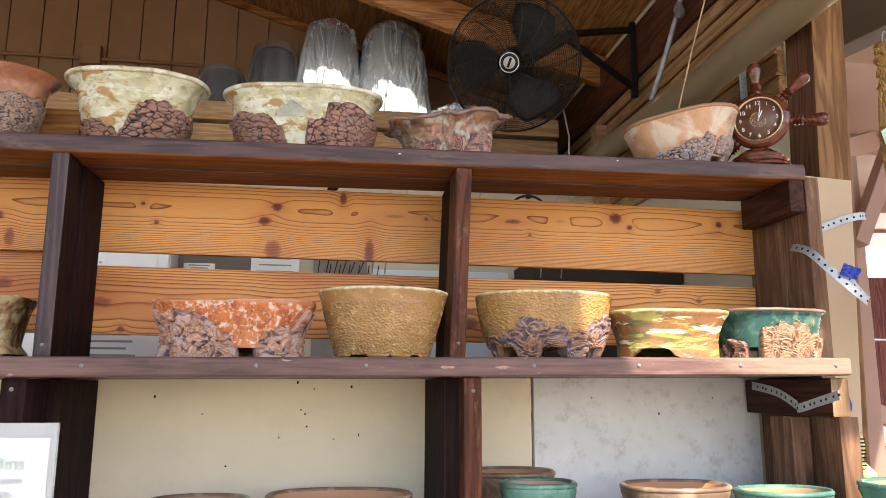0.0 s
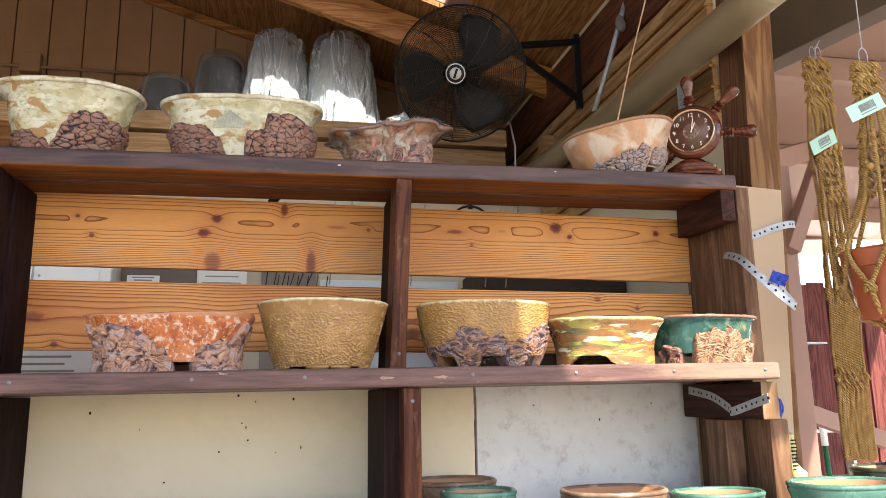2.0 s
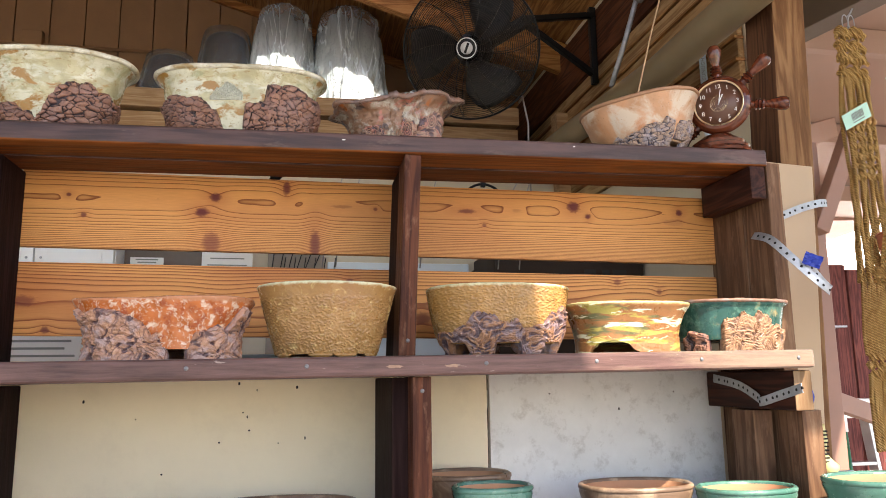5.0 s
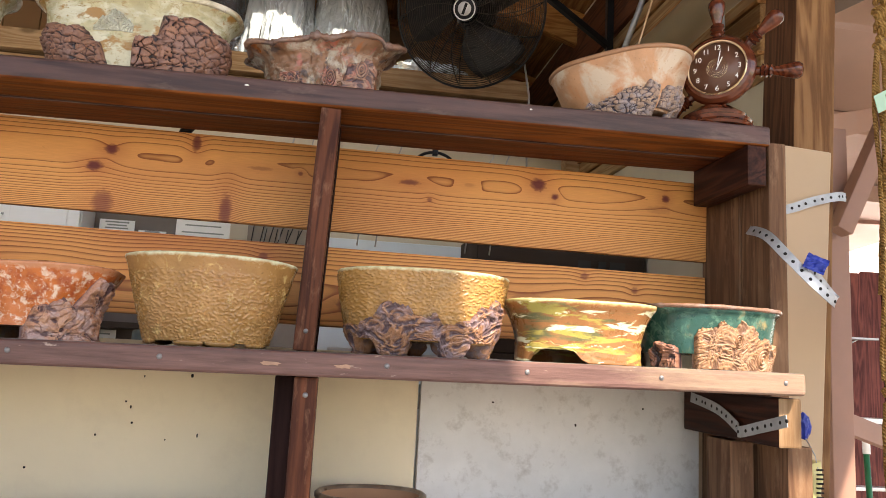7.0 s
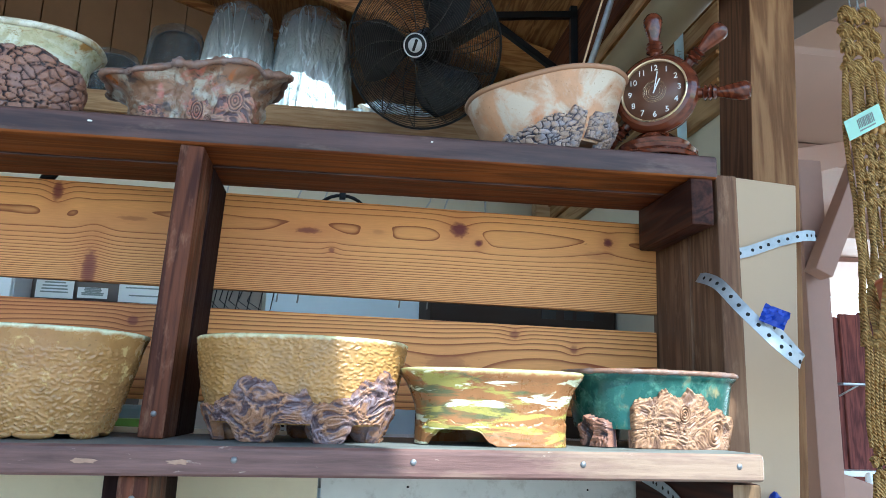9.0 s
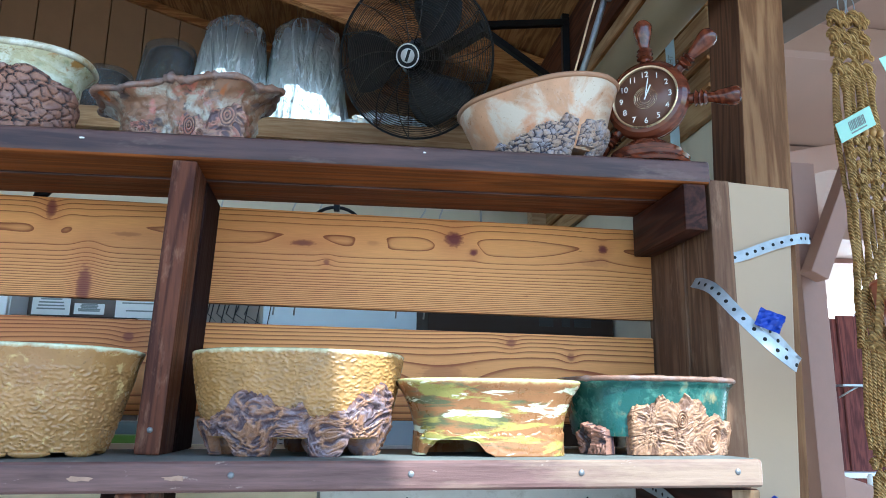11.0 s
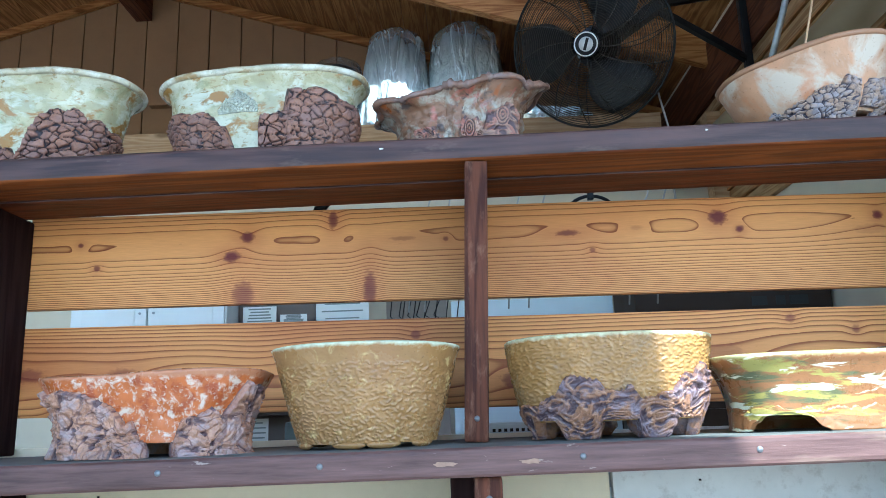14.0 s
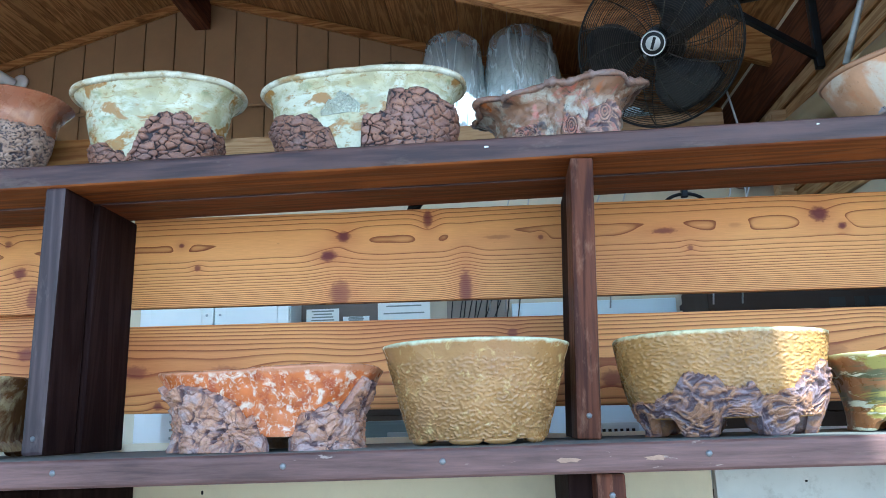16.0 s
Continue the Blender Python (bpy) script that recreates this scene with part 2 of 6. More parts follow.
PALE_END = timber("pale_end_grain", (0.34, 0.23, 0.14), (0.20, 0.12, 0.065), "z", 0.7, knots=False)
ROOF_WOOD = timber("roof_plank_wood", (0.44, 0.22, 0.085), (0.22, 0.10, 0.036), "y", 0.6)
RAFTER = timber("rafter_wood", (0.50, 0.25, 0.09), (0.27, 0.11, 0.036), "x", 0.55)
RED_HEADER = timber("red_brown_header", (0.16, 0.06, 0.03), (0.06, 0.022, 0.012), "y", 0.6)
LOFT_WOOD = timber("pale_planed_timber", (0.55, 0.38, 0.22), (0.38, 0.23, 0.12), "x", 0.6)
SIDING_Y = timber("pale_wall_boards", (0.50, 0.33, 0.17), (0.30, 0.17, 0.075), "y", 0.6, knots=False)
SIDING_PAINT = plain("tan_siding_paint", (0.31, 0.185, 0.092), 0.6, vary=0.1, bump=0.2, grain=60)
CREAM_WALL = plain("cream_wall_paint", (0.62, 0.55, 0.43), 0.65, vary=0.06, bump=0.1)
BEIGE_BOARD = plain("beige_painted_board", (0.83, 0.72, 0.53), 0.55, vary=0.08, scale=3, grain=45, bump=0.18, dirt=(0.3, 0.2, 0.12), dirt_amount=0.12)
WHITE_BOARD = plain("white_painted_board", (0.72, 0.72, 0.72), 0.5, vary=0.1, scale=9, grain=60, bump=0.35, dirt=(0.33, 0.30, 0.28), dirt_amount=0.6)
TAN_PANEL = plain("tan_painted_panel", (0.55, 0.40, 0.26), 0.6, vary=0.06, scale=4, bump=0.1)
PORCH = plain("mauve_brown_paint", (0.30, 0.17, 0.13), 0.6, vary=0.12, bump=0.15)
PORCH_LIGHT = plain("porch_ceiling_paint", (0.33, 0.21, 0.165), 0.6, vary=0.08, bump=0.15)
HEADER_PAINT = plain("dark_olive_brown_paint", (0.11, 0.08, 0.055), 0.55, vary=0.15, bump=0.2)
FENCE = timber("red_stained_fence", (0.21, 0.07, 0.06), (0.09, 0.03, 0.03), "z", 0.7)
CONCRETE = plain("grey_concrete", (0.23, 0.22, 0.205), 0.85, vary=0.2, scale=3, bump=0.4, dirt=(0.2, 0.18, 0.16))
STEEL = plain("galvanised_steel", (0.44, 0.47, 0.50), 0.5, 0.6, vary=0.25, scale=40, bump=0.1)
SCREW = plain("screw_steel", (0.20, 0.20, 0.21), 0.5, 0.6)
CHIPPED = plain("chipped_bare_wood", (0.32, 0.20, 0.14), 0.8, vary=0.3, scale=60, bump=0.4)
DUST = plain("dusty_worn_wood", (0.13, 0.14, 0.135), 0.75, vary=0.25, scale=9, grain=70, bump=0.3, dirt=(0.09, 0.06, 0.05), dirt_amount=0.5)
BLACK = plain("black_painted_metal", (0.012, 0.012, 0.013), 0.38, 0.2, vary=0.2)
BLACK_PLASTIC = plain("black_plastic", (0.018, 0.018, 0.02), 0.35, vary=0.2)
WHITE_PAINT = plain("white_cabinet_paint", (0.78, 0.80, 0.82), 0.4, vary=0.03, bump=0.05)
PAPER = plain("white_paper", (0.80, 0.80, 0.78), 0.7, vary=0.04)
CARD = plain("brown_cardboard", (0.11, 0.07, 0.042), 0.8, vary=0.15, bump=0.2)
DARK_CARD = plain("dark_cardboard", (0.035, 0.022, 0.015), 0.85, vary=0.15, bump=0.2)
BLACK.node_tree.nodes["Principled BSDF"].inputs["Specular IOR Level"].default_value = 0.25
BLACK_PLASTIC.node_tree.nodes["Principled BSDF"].inputs["Specular IOR Level"].default_value = 0.2
BLUE_TAPE = plain("blue_tape", (0.012, 0.04, 0.34), 0.4, vary=0.1)
INK = plain("dark_ink", (0.02, 0.02, 0.02), 0.6)
GREY_INK = plain("grey_ink", (0.25, 0.27, 0.26), 0.6)
GREEN_INK = plain("green_ink", (0.12, 0.25, 0.06), 0.6)
TAG_GREEN = plain("pale_green_card", (0.45, 0.74, 0.62), 0.6, vary=0.05)
HOLE = plain("dark_hole", (0.01, 0.009, 0.008), 0.9)
PIPE_PAINT = plain("olive_tan_pipe_paint", (0.25, 0.19, 0.11), 0.45, vary=0.12, bump=0.1)
MAHOGANY = timber("polished_mahogany", (0.17, 0.042, 0.017), (0.07, 0.016, 0.008), "x", 0.13, knots=False, bump=0.02, gloss=0.5)
for one in list(MAHOGANY.node_tree.nodes["Principled BSDF"].inputs["Roughness"].links):
    MAHOGANY.node_tree.links.remove(one)
MAHOGANY.node_tree.nodes["Principled BSDF"].inputs["Roughness"].default_value = 0.09
DIAL = plain("dark_brown_dial", (0.12, 0.05, 0.03), 0.35, vary=0.1)
GOLD = plain("pale_gold", (0.75, 0.60, 0.38), 0.3, 0.8)
ROPE_K = plain("jute_cord", (0.40, 0.25, 0.085), 0.85, vary=0.3, scale=30, grain=400, bump=0.5)
TERRACOTTA = plain("orange_plastic_pot", (0.42, 0.11, 0.045), 0.45, vary=0.08)
ALU = plain("aluminium", (0.62, 0.63, 0.65), 0.4, 0.7)
GREEN_PLASTIC = plain("green_plastic", (0.01, 0.14, 0.06), 0.4)
SAW_PLASTIC = plain("pale_yellow_plastic", (0.72, 0.66, 0.30), 0.45, vary=0.06)


def wpart(name, bm, material, parent, label=""):
    """A part whose mesh is given in world places."""
    ob = part(name, bm, material, None, label)
    ob.parent = parent
    up = parent
    m = Matrix.Identity(4)
    while up is not None:
        m = up.matrix_basis @ m if up.parent is None else up.matrix_parent_inverse @ up.matrix_basis @ m
        up = up.parent
    ob.matrix_parent_inverse = m.inverted()
    return ob


# ---- setting ----
def setting():
    structure("ground", box(-40, 40, -40, 60, -0.2, 0.0), CONCRETE, "grey concrete paving of the sales yard", "ground")
    structure("floor", box(-4.0, 1.42, 2.3, 5.0, 0.0, 0.012), CONCRETE, "grey concrete floor of the store room", "floor")
    # gable wall with vertical grooves
    ridge_x, ridge_z, fall = -1.72, 4.46, 0.31
    bm = bmesh.new()
    tri = [bm.verts.new(q) for q in ((-4.2, 5.03, 0), (1.6, 5.03, 0), (1.6, 5.03, ridge_z - fall * 3.32), (ridge_x, 5.03, ridge_z), (-4.2, 5.03, ridge_z - fall * 2.48))]
    bm.faces.new(tri)
    ret = bmesh.ops.extrude_face_region(bm, geom=bm.faces[:])
    bmesh.ops.translate(bm, vec=(0, 0.05, 0), verts=[g for g in ret["geom"] if isinstance(g, bmesh.types.BMVert)])
    bmesh.ops.recalc_face_normals(bm, faces=bm.faces)
    gable = structure("wall_gable", bm, SIDING_PAINT, "tan painted plywood siding with vertical grooves", "wall")
    x = -4.1
    while x < 1.44:
        a, b = x, min(x + 0.192, 1.45)
        za, zb = ridge_z - fall * abs(a - ridge_x), ridge_z - fall * abs(b - ridge_x)
        bm = bmesh.new()
        v = [bm.verts.new(p) for p in ((a, 5.0, 0), (b, 5.0, 0), (b, 5.0, zb), (a, 5.0, za), (a, 5.026, 0), (b, 5.026, 0), (b, 5.026, zb), (a, 5.026, za))]
        for f in ((0, 1, 2, 3), (7, 6, 5, 4), (0, 4, 5, 1), (1, 5, 6, 2), (3, 2, 6, 7), (0, 3, 7, 4)):
            bm.faces.new([v[i] for i in f])
        wpart("siding_panel", bm, SIDING_PAINT, gable)
        x += 0.2
    # roof: planks along the ridge direction, two slopes, with a small unseen gap added to let sun onto the loft
    sky_x, sky_y = (-0.02, 0.80), (3.655, 3.875)

    def slab(xa, za, xb, zb, ya, yb, thick):
        b2 = bmesh.new()
        v = [b2.verts.new(p) for p in ((xa, ya, za), (xb, ya, zb), (xb, yb, zb), (xa, yb, za), (xa, ya, za + thick), (xb, ya, zb + thick), (xb, yb, zb + thick), (xa, yb, za + thick))]
        for f in ((0, 1, 2, 3), (7, 6, 5, 4), (0, 4, 5, 1), (1, 5, 6, 2), (3, 2, 6, 7), (0, 3, 7, 4)):
            b2.faces.new([v[j] for j in f])
        bmesh.ops.recalc_face_normals(b2, faces=b2.faces)
        return b2

    for name, sgn, far in (("roof_east", 1, 1.95), ("roof_west", -1, -4.6)):
        roof = tagged(new(name), "tongue-and-groove wooden roof boards seen from below", "roof", "", "structure")
        run = abs(far - ridge_x)
        n = int(run / 0.138)
        for i in range(n):
            d0, d1 = i * 0.138, i * 0.138 + 0.134
            xa, xb = ridge_x + sgn * d0, ridge_x + sgn * d1
            za, zb = ridge_z - fall * d0, ridge_z - fall * d1
            lit = sgn > 0 and xb > sky_x[0] and xa < sky_x[1]
            for ya, yb in (((2.35, sky_y[0]), (sky_y[1], 5.06)) if lit else ((2.35, 5.06),)):
                wpart("plank", slab(xa, za, xb, zb, ya, yb, 0.03), ROOF_WOOD, roof)
        height = lambda x: ridge_z - fall * abs(x - ridge_x) + 0.035
        cover = [(ridge_x, far, 2.3, 5.1)]
        if sgn > 0:
            cover = [(ridge_x, sky_x[0], 2.3, 5.1), (sky_x[0], sky_x[1], 2.3, sky_y[0]), (sky_x[0], sky_x[1], sky_y[1], 5.1), (sky_x[1], far, 2.3, 5.1)]
        for xa, xb, ya, yb in cover:
            wpart("underlay", slab(xa, height(xa), xb, height(xb), ya, yb, 0.04), PORCH, roof)
    # rake trims on the gable, ridge beam, rafter
    for sgn, far in ((1, 1.5), (-1, -4.1)):
        a = (ridge_x, 4.975, ridge_z - 0.035)
        b = (far, 4.975, ridge_z - 0.035 - fall * abs(far - ridge_x))
        structure("trim", beam(a, b, 0.03, 0.05, 0.003), RAFTER, "narrow wooden rake trim under the roof boards", "trim")
    structure("ridge_beam", box(ridge_x - 0.05, ridge_x + 0.05, 4.45, 4.99, ridge_z - 0.25, ridge_z - 0.02, 0.004), RED_HEADER, "short dark red-brown ridge beam end with a bolt", "beam")
    structure("ridge_bolt", lathe([(0, 0), (0.016, 0), (0.016, 0.02), (0.008, 0.022), (0.008, 0.04), (0, 0.04)], 8, None, pose(ridge_x + 0.05, 4.53, ridge_z - 0.14, 0, 90, 0)), BLACK, "dark bolt in the ridge beam", "bolt")
    a, b = (-1.0, 4.05, ridge_z - 0.11 - fall * 0.72), (1.44, 4.05, ridge_z - 0.11 - fall * 3.16)
    structure("rafter", beam(a, b, 0.05, 0.17, 0.004), RAFTER, "warm brown planed rafter under the roof boards", "rafter")
    # side wall, receding: lap boards above, cream below, red header on top
    structure("wall_side", box(1.45, 1.50, 2.42, 5.0, 0, 3.5), CREAM_WALL, "cream painted store room side wall", "wall")
    side = tagged(new("wall_boards"), "pale unpainted wall boards laid lengthwise", "wall", "", "structure")
    z = 2.52
    while z < 3.12:
        wpart("board", box(1.425, 1.45, 2.43, 4.95, z, z + 0.068, 0.006), SIDING_Y, side)
        wpart("batten", box(1.415, 1.45, 2.43, 4.95, z + 0.068, z + 0.078), ROOF_WOOD, side)
        z += 0.078
    structure("corner_stud", box(1.36, 1.45, 4.0, 4.09, 2.3, 3.05, 0.004), LOFT_WOOD, "pale vertical stud at the corner of the loft", "stud")
    structure("header_beam", box(1.405, 1.45, 2.43, 5.0, 3.13, 3.40, 0.005), RED_HEADER, "dark red-brown header beam carrying the roof", "beam")
    # partition behind the shelf, with the loft floor on it
    structure("wall_partition", box(-4.0, 1.45, 4.22, 4.3, 0.0, 2.9), CREAM_WALL, "cream painted partition wall of the store room", "wall")
    structure("loft_floor", box(-4.0, 1.2, 4.16, 5.0, 3.02, 3.12, 0.003), LOFT_WOOD, "pale timber edge of the loft floor", "floor")
    structure("loft_ledger", box(-4.0, 1.2, 4.19, 4.24, 2.86, 3.005, 0.003), LOFT_WOOD, "pale timber ledger board below the loft", "beam")
    # unseen west wall, with a wide gap added to let daylight in
    structure("wall_west", box(-4.2, -4.1, 2.0, 5.1, 0, 0.9), CREAM_WALL, "unseen cream wall below a gap added to light the store room", "wall")
    structure("wall_west_head", box(-4.2, -4.1, 2.0, 5.1, 2.7, 3.75), CREAM_WALL, "unseen cream wall above a gap added to light the store room", "wall")
    # below the shelf: boards closing the store room's front
    structure("panel_beige", box(-2.6, 0.462, 2.12, 2.14, 0.0, 1.69), BEIGE_BOARD, "beige painted plywood panel with old nail holes", "panel")
    structure("panel_white", box(0.468, 1.078, 2.116, 2.136, 0.0, 1.69), WHITE_BOARD, "scuffed white painted board under the shelf", "panel")
    structure("panel_dark_edge", box(1.083, 1.30, 2.125, 2.15, 0.0, 1.70), TAN_PANEL, "tan painted panel beside the post", "panel")
    rng = random.Random(4)
    for px, pz in ((-0.34, 1.56), (-0.11, 1.57), (-0.08, 1.62), (0.01, 1.625), (-0.095, 1.53), (-0.16, 1.505), (-0.03, 1.50), (0.03, 1.51), (-0.12, 1.635), (-0.28, 1.44), (-0.10, 1.56), (-0.45, 1.60), (0.62, 1.6), (0.8, 1.56), (0.95, 1.6)):
        w, h = rng.uniform(0.002, 0.005), rng.uniform(0.003, 0.008)
        y = 2.12 if px < 0.46 else 2.116
        tagged(part("nail_hole", box(px - w / 2, px + w / 2, y - 0.0015, y + 0.002, pz - h / 2, pz + h / 2, 0.001, 1, None, None), HOLE), "small dark nail hole in the painted panel", "nail hole", "nail holes", "structure")
    # big post with the tan panel strapped to it
    lean = pose(-0.014, 0, 0) @ pose(1.34, 2.12, 2.2) @ pose(0, 0, 0, 0, 2.2, 0) @ pose(-1.34, -2.12, -2.2)
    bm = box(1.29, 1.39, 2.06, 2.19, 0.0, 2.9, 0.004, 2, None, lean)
    post = structure("big_post", bm, [POST_Z, POST_SHADED], "rough-sawn brown wooden post carrying the porch beam", "post")
    # faces turned left get the copy with shade in its colour
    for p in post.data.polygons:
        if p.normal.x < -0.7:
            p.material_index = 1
    lean3 = pose(1.24, 2.04, 2.19) @ pose(0, 0, 0, 0, 3.2, 0) @ pose(-1.24, -2.04, -2.19)
    structure("post_panel", box(1.15, 1.348, 2.03, 2.055, 0.9, 2.19, 0.003, 2, None, lean3), TAN_PANEL, "tan painted panel in front of the post", "panel")
    # porch: header beam over the hangers, ceiling, rafters, braces
    structure("porch_header", beam((1.475, 2.9, 2.812), (1.88, 1.22, 2.812), 0.09, 0.18, 0.004), HEADER_PAINT, "dark olive-brown painted porch header beam", "beam")
    structure("porch_ceiling", beam((2.95, 1.2, 3.12), (2.95, 6.4, 2.72), 2.9, 0.04, 0.0), PORCH_LIGHT, "mauve-brown painted porch ceiling boards", "ceiling")
    for y, z in ((2.75, 2.93), (3.6, 2.86), (4.5, 2.79)):
        structure("porch_rafter", beam((1.5, y, z), (4.4, y, z), 0.045, 0.10, 0.003), PORCH_LIGHT, "mauve-brown painted porch rafter", "rafter")
    structure("porch_purlin", beam((1.56, 2.6, 2.40), (2.5, 3.35, 2.80), 0.05, 0.09, 0.003), PORCH, "brown painted porch purlin", "beam")
    structure("porch_post", box(1.672, 1.74, 2.5, 2.56, 0, 2.42, 0.003), PORCH, "slim mauve-brown painted porch post", "post")
    structure("porch_brace", beam((1.68, 2.46, 2.10), (1.87, 2.46, 2.50), 0.05, 0.05, 0.003, (0, 1, 0)), PORCH, "slanting mauve-brown painted knee brace", "brace")
    structure("porch_fascia", beam((2.0, 5.2, 2.78), (6.2, 5.2, 2.93), 0.05, 0.16, 0.003), PORCH, "brown fascia of the porch's far side", "beam")
    # unseen slab added over the open front, its uneven edge cut to shape the sunlight
    bm = bmesh.new()
    rim = [bm.verts.new((x, y, 3.3)) for x, y in ((-5, 2.3), (-5, 0.05), (1.40, 0.05), (0.97, 0.60), (1.70, 0.60), (1.70, 0.33), (1.92, 0.33), (1.92, 0.50), (2.4, 0.50), (2.4, 2.3))]
    bm.faces.new(rim)
    ret = bmesh.ops.extrude_face_region(bm, geom=bm.faces[:])
    bmesh.ops.translate(bm, vec=(0, 0, 0.08), verts=[g for g in ret["geom"] if isinstance(g, bmesh.types.BMVert)])
    bmesh.ops.recalc_face_normals(bm, faces=bm.faces)
    structure("awning", bm, PORCH_LIGHT, "unseen slab added to block the sun, notched for the sun patches", "roof")
    # unseen wall, its lower edge set by how much light the loft needs
    structure("wall_front_gable", box(-4.6, 1.5, 2.30, 2.36, 3.60, 4.55), SIDING_PAINT, "unseen wall added to hold back light from the loft", "wall")
    # fence, and a self-lit sheet behind it that stands in for the bright distance
    fence = tagged(new("fence"), "tall red-stained board fence behind the yard", "fence", "", "structure")
    x = 2.6
    i = 0
    while x < 6.2:
        wpart("board", box(x, x + 0.132, 4.8 + 0.012 * (i % 2), 4.825 + 0.012 * (i % 2), 0.0, 2.36 + 0.02 * math.sin(i * 2.1), 0.004), FENCE, fence)
        x += 0.137
        i += 1
    wpart("rail", box(2.6, 6.2, 4.84, 4.88, 0.5, 0.59), FENCE, fence)
    k = Nodes("glowing_backdrop", 0.4)
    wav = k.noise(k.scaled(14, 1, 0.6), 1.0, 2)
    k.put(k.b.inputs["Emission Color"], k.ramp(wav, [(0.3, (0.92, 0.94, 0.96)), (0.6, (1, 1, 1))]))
    # the sheet glows by itself to look overexposed
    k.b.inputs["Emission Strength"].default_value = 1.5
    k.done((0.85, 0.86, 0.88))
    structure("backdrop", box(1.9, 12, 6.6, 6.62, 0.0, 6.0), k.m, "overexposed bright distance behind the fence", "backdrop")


setting()


# ---- shelving unit ----
TOP_Z, LOW_Z = 2.157, 1.683          # upper faces of the two shelves


def screw_at(x, y, z, parent):
    bm = lathe([(0, -0.004), (0.0038, -0.004), (0.0043, 0.0), (0.0034, 0.0014), (0, 0.0017)], 10, None, pose(x, y, z, 90, 0, 0))
    box(x - 0.0026, x + 0.0026, y - 0.0021, y - 0.0014, z - 0.0006, z + 0.0006, bm=bm)
    wpart("screw", bm, SCREW, parent, "grey steel screw head")


def worn_shelf():
    k = Nodes("worn_sunlit_dark_shelf", 0.45)
    k.b.inputs["Specular IOR Level"].default_value = 0.25
    s = (1.2, 16, 16)
    fibre = k.noise(k.scaled(8, 110, 110), 1.4, 5, 0.65)
    broad = k.noise(k.scaled(*s), 1.0, 3, 0.5, 0.6)
    col = k.ramp(k.math("MULTIPLY_ADD", broad, 0.5, k.math("MULTIPLY", fibre, 0.6)), [(0.35, (0.060, 0.032, 0.030)), (0.7, (0.175, 0.098, 0.088))])
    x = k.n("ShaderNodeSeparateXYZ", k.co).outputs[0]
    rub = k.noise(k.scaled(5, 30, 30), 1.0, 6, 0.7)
    # paler towards the right end: sunlight painted in along with rubbed wear
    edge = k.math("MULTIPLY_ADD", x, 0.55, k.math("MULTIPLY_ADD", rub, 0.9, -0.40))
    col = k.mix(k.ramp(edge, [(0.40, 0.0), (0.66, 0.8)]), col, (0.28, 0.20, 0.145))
    fleck = k.noise(k.scaled(18, 60, 60), 1.0, 5, 0.7)
    col = k.mix(k.ramp(fleck, [(0.66, 0.0), (0.70, 0.6)]), col, (0.42, 0.33, 0.28))
    k.bump(fibre, 0.3, 0.002)
    return k.done(col, k.ramp(fibre, [(0.3, 0.35), (0.8, 0.6)]))


